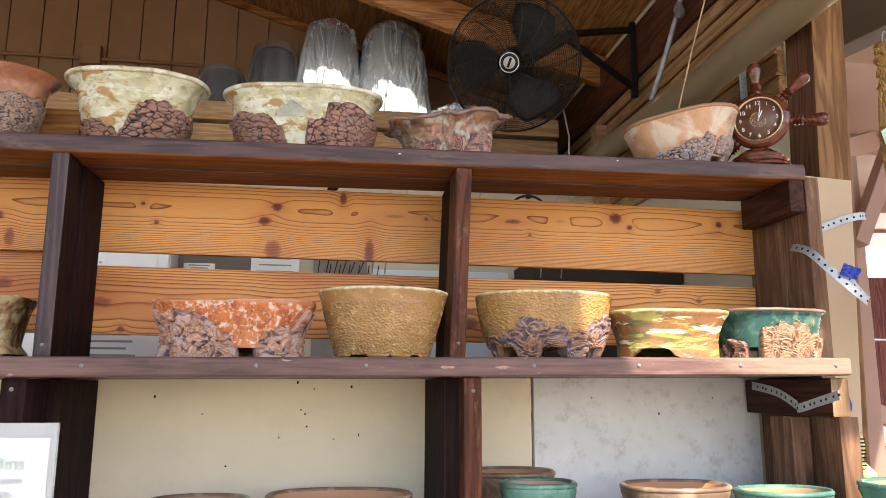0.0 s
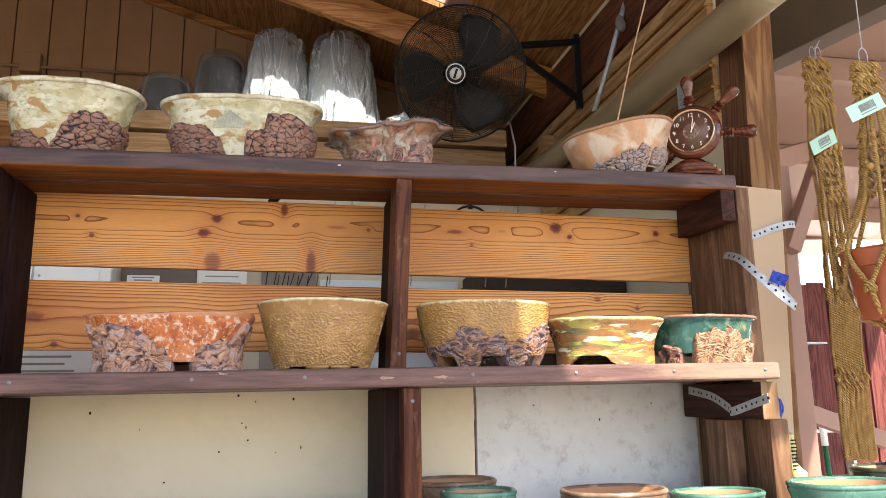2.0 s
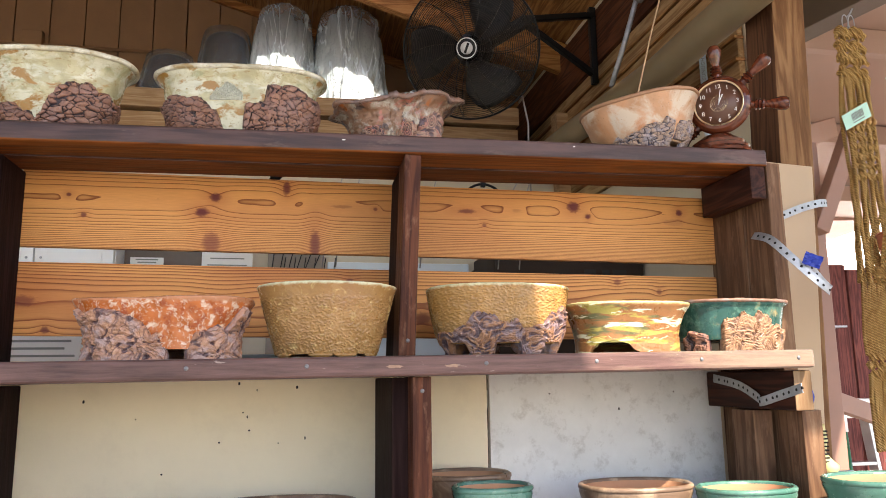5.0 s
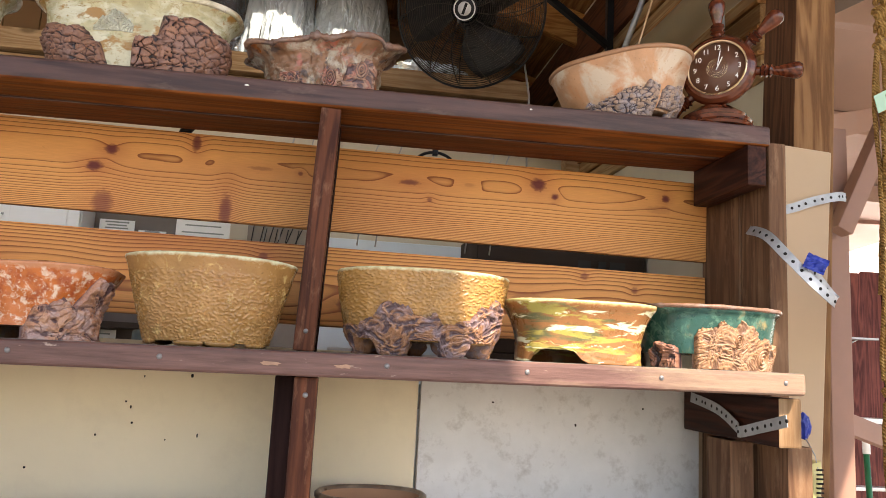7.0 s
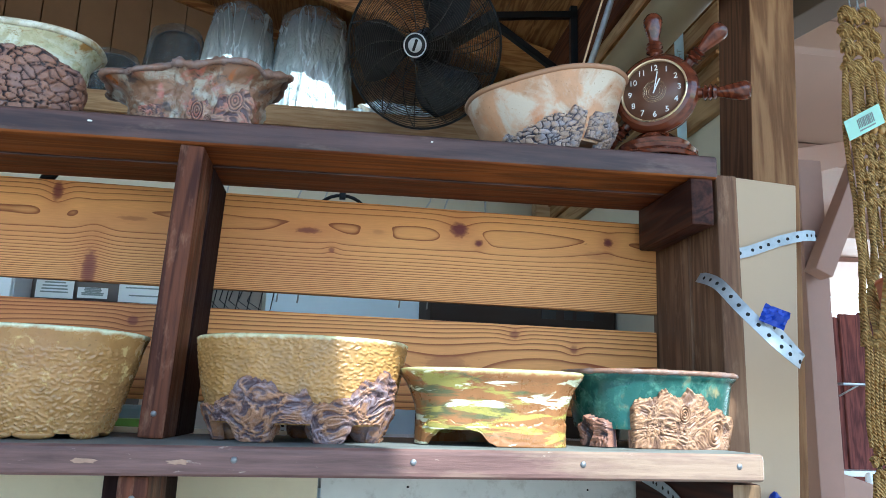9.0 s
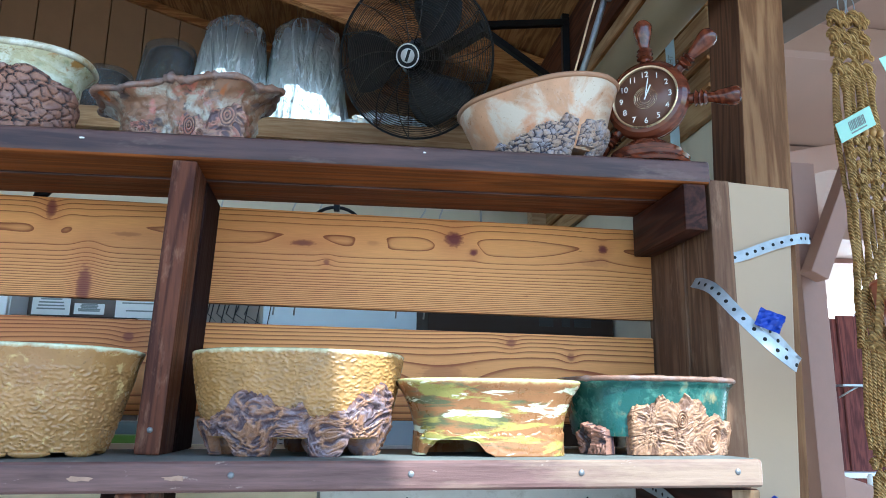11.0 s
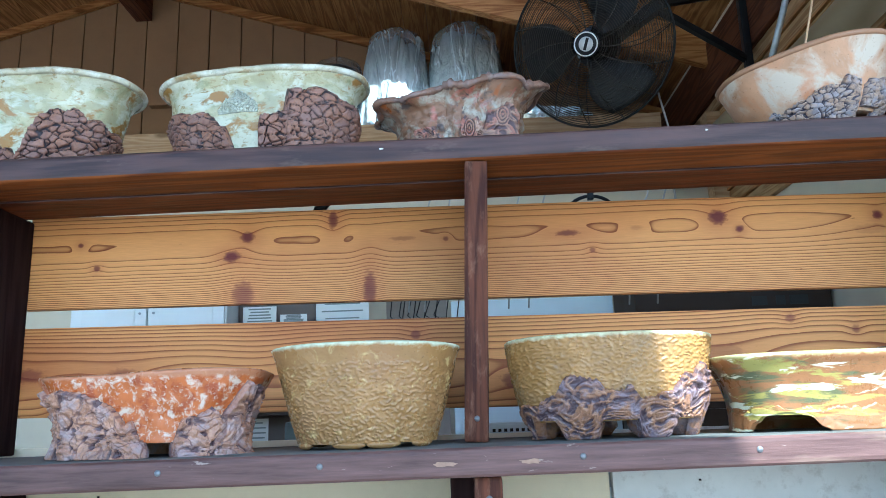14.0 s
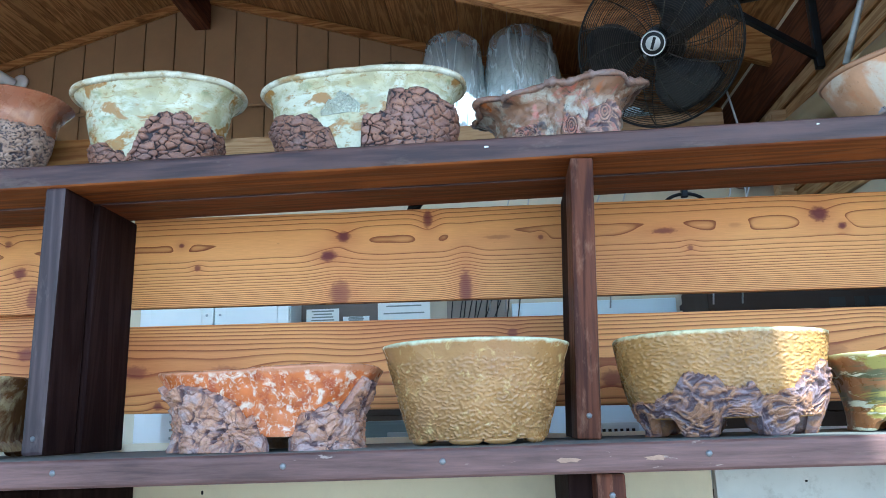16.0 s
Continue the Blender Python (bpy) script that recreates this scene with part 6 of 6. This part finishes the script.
def store_room():
    # cabinets seen through the slats
    t = thing("wall_cabinet", (-1.15, 4.05, 1.35), "white painted store room cabinet with two doors", "cabinet")
    part("carcass", box(-0.34, 0.34, -0.10, 0.15, 0, 1.12, 0.003), WHITE_PAINT, t)
    for sgn, x0, x1 in ((-1, -0.335, -0.004), (1, 0.004, 0.335)):
        d = part("door", box(x0, x1, -0.122, -0.102, 0.01, 1.11, 0.004), WHITE_PAINT, t)
        part("panel_edge", box(x0 + 0.05, x1 - 0.05, -0.126, -0.121, 0.08, 1.04, 0.003), WHITE_PAINT, d)
        part("handle", lathe([(0, 0), (0.004, 0), (0.006, 0.006), (0.005, 0.01), (0, 0.011)], 12, None, pose(-sgn * 0.03 * -1 if sgn < 0 else 0.03, -0.122, 0.85, 90, 0, 0)), STEEL, d, "small round steel knob")
    t = thing("notice_shelf", (-0.35, 4.12, 1.3), "dark shelf board behind the slats with papers on it", "shelf")
    part("backboard", box(-0.46, 0.02, 0.0, 0.03, 0, 1.05, 0.002), plain("grey_brown_board", (0.16, 0.13, 0.115), 0.7), t)
    part("ledge", box(-0.46, 0.02, -0.16, 0.0, 0.80, 0.825, 0.002), DARK_CARD, t)
    part("ledge", box(-0.46, 0.02, -0.16, 0.0, 0.45, 0.475, 0.002), DARK_CARD, t)
    rng = random.Random(11)
    for x0, x1, z0, z1, y in ((-0.10, 0.14, 0.78, 1.0, -0.02), (-0.42, -0.27, 0.84, 0.93, -0.06), (-0.25, -0.13, 0.845, 0.89, -0.07), (-0.40, -0.30, 0.30, 0.44, -0.05)):
        p = thing("paper_sheet", (-0.35 + (x0 + x1) / 2, 4.12 + y, 1.3 + z0), "white paper with small grey print behind the slats", "paper", "papers in the store room")
        part("sheet", box(-(x1 - x0) / 2, (x1 - x0) / 2, -0.002, 0.0, 0, z1 - z0, 0.0), PAPER, p)
        bars = bmesh.new()
        for i in range(5):
            z = (z1 - z0) * (0.85 - i * 0.15)
            w = (x1 - x0) * rng.uniform(0.25, 0.4)
            box(-w, w, -0.0032, -0.0018, z, z + 0.006, bm=bars)
        tagged(part("print", bars, GREY_INK, p), kind="stuff")
    t = thing("control_panel", (0.0, 4.19, 1.6), "grey-brown board with loose black cables", "board")
    part("board", box(-0.14, 0.14, 0, 0.025, 0, 1.0, 0.002), plain("taupe_board", (0.28, 0.235, 0.20), 0.65), t)
    for i in range(6):
        x = -0.12 + i * 0.05
        part("cable", tube([(x, -0.01, 0.95), (x + 0.02, -0.03, 0.75), (x - 0.01 * i, -0.02, 0.58), (x + 0.05, -0.03, 0.52), (x + 0.07, -0.02, 0.66)], 0.003, 5), BLACK, t)
    structure("door_1", box(0.16, 0.90, 4.17, 4.215, 0.012, 2.24, 0.004), plain("pale_blue_white_door", (0.66, 0.74, 0.80), 0.45, vary=0.03), "pale blue-white store room door", "door")
    g = "flattened boxes in the store room"
    for i in range(9):
        t = thing("flattened_box", (1.19 + 0.012 * math.sin(i * 1.9), 3.95, 2.02 + i * 0.026), "flattened brown cardboard box in a stack", "box", g)
        part("sheet", box(-0.27, 0.23, -0.15, 0.2, 0.0, 0.022, 0.002), CARD if i % 2 else DARK_CARD, t)
    t = thing("box_rack", (1.2, 3.97, 0.012), "dark shelf rack carrying flattened boxes", "rack")
    part("shelf", box(-0.30, 0.24, -0.17, 0.23, 1.96, 2.0075, 0.002), DARK_CARD, t)
    for x in (-0.29, 0.23):
        for y in (-0.16, 0.22):
            part("leg", box(x - 0.012, x + 0.012, y - 0.012, y + 0.012, 0, 1.96), BLACK, t)
    t = thing("cardboard_box", (1.25, 3.40, 1.72), "large dark cardboard box behind the slats", "box")
    part("carton", box(-0.46, 0.19, -0.16, 0.2, 0, 0.44, 0.004), DARK_CARD, t)
    part("flap", box(-0.46, 0.19, -0.165, 0.0, 0.442, 0.447, 0.001), CARD, t)
    bars = bmesh.new()
    for x, w in ((-0.05, 0.05), (0.02, 0.03), (0.08, 0.06)):
        box(x - w / 2, x + w / 2, -0.1625, -0.1595, 0.33, 0.36, bm=bars)
    tagged(part("print", bars, INK, t), kind="stuff")
    t = thing("box_stand", (1.25, 3.40, 0.012), "dark stand under the cardboard box", "stand")
    part("stand", box(-0.46, 0.19, -0.16, 0.2, 0, 1.707, 0.004), DARK_CARD, t)
    t = thing("workbench", (-0.6, 3.0, 0.012), "grey workbench behind the display shelves", "bench")
    part("worktop", box(-1.2, 1.5, -0.46, 0.35, 1.54, 1.58, 0.004), plain("grey_worktop", (0.34, 0.36, 0.38), 0.5), t)
    for x in (-1.15, 1.45):
        for y in (-0.40, 0.3):
            part("leg", box(x - 0.03, x + 0.03, y - 0.03, y + 0.03, 0, 1.54, 0.003), STEEL, t)
    t = thing("perforated_basket", (0.36, 2.78, 1.5925), "pale grey perforated plastic basket behind the slats", "basket")
    part("basket", box(-0.09, 0.09, -0.05, 0.06, 0, 0.11, 0.006), plain("pale_grey_plastic", (0.55, 0.58, 0.60), 0.5), t)
    hb = bmesh.new()
    for i in range(11):
        for j in range(6):
            box(-0.08 + i * 0.015, -0.072 + i * 0.015, -0.0515, -0.049, 0.012 + j * 0.015, 0.020 + j * 0.015, bm=hb)
    tagged(part("perforation", hb, HOLE, t), kind="stuff")
    t = thing("machine", (-0.10, 2.80, 1.5925), "grey-blue bench machine behind the slats", "machine")
    part("housing", box(-0.16, 0.12, -0.08, 0.12, 0, 0.13, 0.01), plain("grey_blue_plastic", (0.18, 0.26, 0.30), 0.45), t)
    part("front_panel", box(-0.10, 0.02, -0.084, -0.079, 0.03, 0.10, 0.003), plain("pale_panel", (0.4, 0.46, 0.5), 0.5), t)
    t = thing("green_carton", (0.015, 2.62, 1.5925), "small bright green carton on the workbench", "carton")
    part("carton", box(-0.06, 0.06, -0.04, 0.04, 0, 0.10, 0.003), plain("bright_green_card", (0.16, 0.34, 0.05), 0.5), t)
    t = thing("notice_sheet", (-0.83, 3.2, 1.5925), "white printed notice standing on the workbench", "paper")
    part("sheet", box(-0.2, 0.2, -0.002, 0.0, 0, 0.24), PAPER, t)
    bars = bmesh.new()
    for i in range(8):
        box(-0.17, 0.05 + 0.05 * math.sin(i * 3), -0.0035, -0.0018, 0.22 - i * 0.026, 0.228 - i * 0.026, bm=bars)
    tagged(part("print", bars, GREY_INK, t), kind="stuff")
    # hooks and cables above the slats
    t = thing("claw_hook", (-0.048, 2.122, 2.112), "small black claw hook on the upper slat", "hook")
    part("hook", tube([(-0.018, 0, 0.002), (-0.012, 0, 0.010), (0.004, 0, 0.014), (0.012, 0, 0.022), (0.014, 0, 0.03)], 0.006, 8, False, None, [0.002, 0.006, 0.008, 0.006, 0.003]), BLACK, t)
    t = thing("cable_loop", (0.475, 2.16, 2.095), "black cable loop hanging behind the upper slat", "cable")
    part("loop", tube([(0.05 * math.cos(a), 0.0, 0.0 + 0.042 * math.sin(a)) for a in [math.pi * k / 14 for k in range(15)]], 0.0035, 7), BLACK, t)
    part("clip", box(-0.006, 0.006, -0.006, 0.006, 0.034, 0.06, 0.002), BLACK, t)
    for i, (x, h) in enumerate(((0.08, 0.05), (0.12, 0.06), (0.33, 0.07), (0.38, 0.05), (0.63, 0.08), (0.70, 0.07))):
        t = thing("loose_wire", (x, 2.6, 2.18), "thin grey loose wire above the slats", "wire", "loose wires")
        part("wire", tube([(0, 0, -0.2), (0.02, 0, 0.0), (0.05 + 0.02 * math.sin(i * 2), 0, h), (0.09, 0, 0.14 + h)], 0.0022, 5), plain("grey_wire", (0.4, 0.4, 0.4), 0.5), t)


def hangers():
    k = Nodes("twisted_jute", 0.9)
    n1 = k.noise(k.scaled(1, 1, 1), 60, 4, 0.6)
    sep = k.n("ShaderNodeSeparateXYZ", k.co)
    tw = k.math("SINE", k.math("MULTIPLY", k.math("ADD", sep.outputs[2], k.math("MULTIPLY", sep.outputs[0], 0.9)), 900.0))
    col = k.mix(k.ramp(n1, [(0.35, 0.0), (0.7, 1.0)]), (0.48, 0.27, 0.08), (0.76, 0.50, 0.19))
    col = k.mix(k.ramp(tw, [(0.0, 0.5), (0.5, 0.0)]), col, (0.22, 0.115, 0.03))
    k.bump(tw, 0.8, 0.003)
    k.bump(k.noise(k.scaled(1, 1, 1), 500, 2), 0.5, 0.002)
    rope = k.done(col)
    bead_m = plain("wooden_bead", (0.50, 0.28, 0.09), 0.4)
    rng = random.Random(5)

    def cord(parent, pts, r=0.0052):
        dense = []
        n = len(pts)
        for i in range(n - 1):
            p0, p1, p2, p3 = (Vector(pts[max(0, min(n - 1, j))]) for j in (i - 1, i, i + 1, i + 2))
            for q in range(9):
                s = q / 9
                dense.append(0.5 * ((2 * p1) + (p2 - p0) * s + (2 * p0 - 5 * p1 + 4 * p2 - p3) * s * s + (3 * p1 - p0 - 3 * p2 + p3) * s**3))
        dense.append(Vector(pts[-1]))
        return part("cord", tube(dense, r, 6), rope, parent)

    def knot(parent, c, size, seed, name="knot"):
        bm = bmesh.new()
        for j in range(3):
            a0 = seed + j * 2.1
            ring = [(c[0] + size * math.cos(a) * (0.8 + 0.2 * math.cos(a0)), c[1] + size * 0.7 * math.sin(a + a0), c[2] + size * 0.6 * math.sin(a * 2 + a0) * 0.6 + (j - 1) * size * 0.55) for a in [q * math.tau / 18 for q in range(18)]]
            tube(ring, size * 0.42, 6, True, bm)
        return part(name, bm, rope, parent)

    def tag(parent, c, rot):
        t = part("price_tag", box(-0.034, 0.034, -0.0006, 0.0006, -0.014, 0.014, 0.0004, 1), TAG_GREEN, parent, "pale green price tag with a bar code", m=pose(*c, *rot) @ Matrix.Scale(1.45, 4))
        bars = bmesh.new()
        x = -0.012
        while x < 0.018:
            w = rng.choice((0.0008, 0.0014, 0.002))
            box(x, x + w, -0.0012, -0.0005, -0.005, 0.008, bm=bars)
            x += w + rng.choice((0.0008, 0.0014))
        box(-0.012, 0.018, -0.0012, -0.0005, -0.0095, -0.0075, bm=bars)
        part("bar_code", bars, GREY_INK, t)

    # first hanger: long braid with a flat fringed tail
    t = thing("macrame_hanger", (1.612, 2.15, 1.37), "long jute macrame plant hanger with wooden beads and fringe", "plant hanger", "macrame hangers")
    t.scale = (0.82, 0.95, 1.13)
    for dx in (-0.012, 0.014):
        part("ring", tube([(dx + 0.012 * math.cos(a), 0.002, 1.155 + 0.022 * math.sin(a)) for a in [q * math.tau / 24 for q in range(24)]], 0.0017, 6, True), STEEL, t)
    for i in range(4):
        for j in range(4):
            knot(t, (-0.042 + i * 0.028, 0.004 * (j % 2), 1.125 - j * 0.036 - 0.006 * (i % 2)), 0.014, i * 3 + j)
    for i in range(13):
        u = (i - 6) / 6
        x0 = 0.056 * u
        pts = [(x0, 0.008 * math.sin(i), 1.0)]
        for q in range(1, 13):
            z = 1.0 - q * 0.045
            drift = -0.012 * q / 12
            pts.append((x0 * (1.0 + 0.06 * math.sin(q * 0.8)) + drift + rng.uniform(-0.003, 0.003), 0.012 * math.sin(i * 1.7 + q * 0.5), z))
        cord(t, pts, 0.0070)
    for i in range(5):
        for j in range(6):
            knot(t, (-0.045 + i * 0.022 - 0.004, -0.012, 0.86 - j * 0.026), 0.0078, i + j * 2, "half_knot")
        part("bead", lathe([(0, -0.008), (0.006, -0.007), (0.0095, 0), (0.006, 0.007), (0, 0.008)], 16, None, pose(-0.047 + i * 0.022, -0.018, 0.875, 0, 0, 0)), bead_m, t)
    for i in range(11):
        x0 = -0.070 + i * 0.0118
        cord(t, [(x0 + 0.012, 0.004 * math.sin(i * 2), 0.47), (x0 + 0.004, 0.0, 0.40), (x0, 0.004, 0.33), (x0, 0.0, 0.28)], 0.0058)
        for j in range(3):
            if (i + j) % 2:
                knot(t, (x0, -0.006, 0.275 - j * 0.018), 0.0085, i * 2 + j, "fringe_knot")
        wav = rng.uniform(0, 6)
        cord(t, [(x0 + 0.0035 * math.sin(wav + q * 1.7), 0.004 * math.cos(wav + q * 1.3), 0.235 - q * 0.026) for q in range(8)], 0.0074)
    tag(t, (-0.040, -0.03, 0.885), (8, -22, -12))
    part("hook", tube([(0.0, 0.002, 1.172), (0.010, 0.0, 1.180), (0.02, 0.0, 1.192), (0.03, 0.0, 1.205)], 0.0028, 6), STEEL, t)

    # second hanger, holding the plastic pot
    t = thing("macrame_hanger", (1.436, 1.77, 1.29), "jute macrame plant hanger carrying an orange plastic pot", "plant hanger", "macrame hangers")
    part("ring", tube([(0.013 * math.cos(a), 0.002, 1.185 + 0.022 * math.sin(a)) for a in [q * math.tau / 24 for q in range(24)]], 0.0017, 6, True), STEEL, t)
    for i in range(3):
        for j in range(4):
            knot(t, (-0.025 + i * 0.025, 0, 1.15 - j * 0.03), 0.014, i + j)
    for i in range(8):
        a = i * math.tau / 8
        r0 = 0.02
        pts = [(r0 * math.cos(a), r0 * math.sin(a), 1.06), (0.03 * math.cos(a), 0.03 * math.sin(a), 0.95), (0.045 * math.cos(a), 0.045 * math.sin(a), 0.83), (0.07 * math.cos(a), 0.07 * math.sin(a), 0.76), (0.118 * math.cos(a), 0.118 * math.sin(a), 0.665),
               (0.112 * math.cos(a + 0.39), 0.112 * math.sin(a + 0.39), 0.57), (0.07 * math.cos(a + 0.39), 0.07 * math.sin(a + 0.39), 0.505), (0.0, 0.0, 0.48)]
        cord(t, pts, 0.0062)
        pts2 = [(0.112 * math.cos(a + 0.39), 0.112 * math.sin(a + 0.39), 0.575), (0.12 * math.cos(a + 0.79), 0.12 * math.sin(a + 0.79), 0.665)]
        cord(t, pts2, 0.0062)
        knot(t, (0.114 * math.cos(a + 0.39), 0.114 * math.sin(a + 0.39), 0.575), 0.012, i)
        for j in range(7):
            knot(t, (0.03 * math.cos(a) * (1 + j * 0.05), 0.03 * math.sin(a), 0.97 - j * 0.025), 0.0078, i + j, "half_knot")
    for i in range(4):
        a = i * math.tau / 4 + 0.4
        part("bead", lathe([(0, -0.008), (0.006, -0.007), (0.0095, 0), (0.006, 0.007), (0, 0.008)], 16, None, pose(0.042 * math.cos(a), 0.042 * math.sin(a), 0.88)), bead_m, t)
    knot(t, (0, 0, 0.47), 0.024, 1)
    for i in range(14):
        a = i * math.tau / 14
        wav = rng.uniform(0, 6)
        cord(t, [(0.018 * math.cos(a), 0.018 * math.sin(a), 0.46)] + [(0.028 * math.cos(a) + 0.003 * math.sin(wav + q), 0.028 * math.sin(a) + 0.003 * math.cos(wav + q * 1.4), 0.42 - q * 0.051) for q in range(9)], 0.006)
    part("hanging_wire", tube([(0, 0.002, 1.205), (0, 0.0, 1.5), (0, 0.0, 2.009)], 0.0016, 5), STEEL, t)
    tag(t, (-0.06, -0.05, 1.02), (5, -25, -10))
    p = thing("plastic_pot", (1.436, 1.77, 1.79), "orange plastic plant pot in a macrame hanger", "pot")
    part("pot", smooth(mesh_of("b", lathe([(0, 0), (0.078, 0), (0.082, 0.004), (0.098, 0.125), (0.106, 0.127), (0.110, 0.165), (0.113, 0.167), (0.112, 0.171), (0.106, 0.171), (0.100, 0.13), (0.08, 0.012), (0, 0.012)], 56)), 35), TERRACOTTA, p)


def yard():
    t = thing("step_ladder", (3.35, 4.35, 0.0), "folded aluminium step ladder leaning by the fence", "ladder")
    for x in (-0.20, 0.17):
        part("rail", beam((x, 0, 0.0), (x * 0.85, 0.2, 1.47), 0.025, 0.07, 0.003), ALU, t)
    for i in range(5):
        z = 0.25 + i * 0.28
        part("tread", box(-0.19, 0.16, z * 0.136 - 0.03, z * 0.136 + 0.04, z, z + 0.02, 0.003), ALU, t)
    part("top_cap", box(-0.26, 0.30, 0.14, 0.25, 1.455, 1.485, 0.004), ALU, t)
    t = thing("broom_pole", (3.22, 4.28, 0.0), "green pole with a white grip by the fence", "pole")
    part("pole", tube([(0, 0, 0), (0.0, 0.1, 1.32)], 0.016, 10), GREEN_PLASTIC, t)
    part("grip", tube([(0, 0.095, 1.30), (0, 0.10, 1.40), (0, 0.105, 1.47), (0, 0.107, 1.485)], 0.02, 10, False, None, [0.02, 0.021, 0.02, 0.008]), WHITE_PAINT, t)
    t = thing("fence_bracket", (3.42, 4.79, 1.86), "thin grey steel shelf bracket on the fence", "bracket")
    part("arm", box(-0.09, 0.14, -0.11, -0.008, 0.08, 0.092, 0.002), STEEL, t)
    part("brace", tube([(-0.05, -0.01, 0.02), (0.02, -0.08, 0.08)], 0.005, 6), STEEL, t)
    structure("hand_rail", beam((2.02, 2.95, 1.55), (2.75, 3.2, 1.36), 0.04, 0.07, 0.003), PORCH, "mauve-brown painted hand rail", "rail")
    # sign stand in front of the shelf
    t = thing("sign_holder", (-0.62, 1.62, 0.0), "clear acrylic sign holder with a white printed sheet", "sign")
    k = Nodes("clear_acrylic", 0.08)
    k.b.inputs["Transmission Weight"].default_value = 0.0
    tr = k.n("ShaderNodeBsdfTransparent")
    k.done((0.75, 0.78, 0.80))
    mixs = k.n("ShaderNodeMixShader", 0.35, tr.outputs[0], k.b.outputs[0])
    k.put(k.t.nodes["Material Output"].inputs[0], mixs.outputs[0])
    part("holder", box(-0.14, 0.125, -0.006, 0.006, 1.25, 1.562, 0.003), k.m, t, "clear acrylic holder")
    part("sheet", box(-0.13, 0.112, -0.001, 0.001, 1.25, 1.537), PAPER, t)
    part("heading", text_mesh("Rock Bins", 0.030), GREEN_INK, t, m=pose(0.018, -0.0022, 1.495, 90, 0, 0))
    bars = bmesh.new()
    for i in range(3):
        box(-0.04, 0.075 - 0.015 * i, -0.0028, -0.0008, 1.463 - i * 0.021, 1.471 - i * 0.021, bm=bars)
    tagged(part("print", bars, GREY_INK, t), kind="stuff")
    part("pole", tube([(0, 0.012, 0.02), (0, 0.012, 1.3)], 0.012, 10), BLACK, t)
    part("foot", lathe([(0, 0), (0.13, 0), (0.13, 0.012), (0.02, 0.022), (0, 0.022)], 32, None, pose(0, 0.012, 0)), BLACK, t)


straps()
clock()
fan()
bags()
services()
store_room()
hangers()
yard()
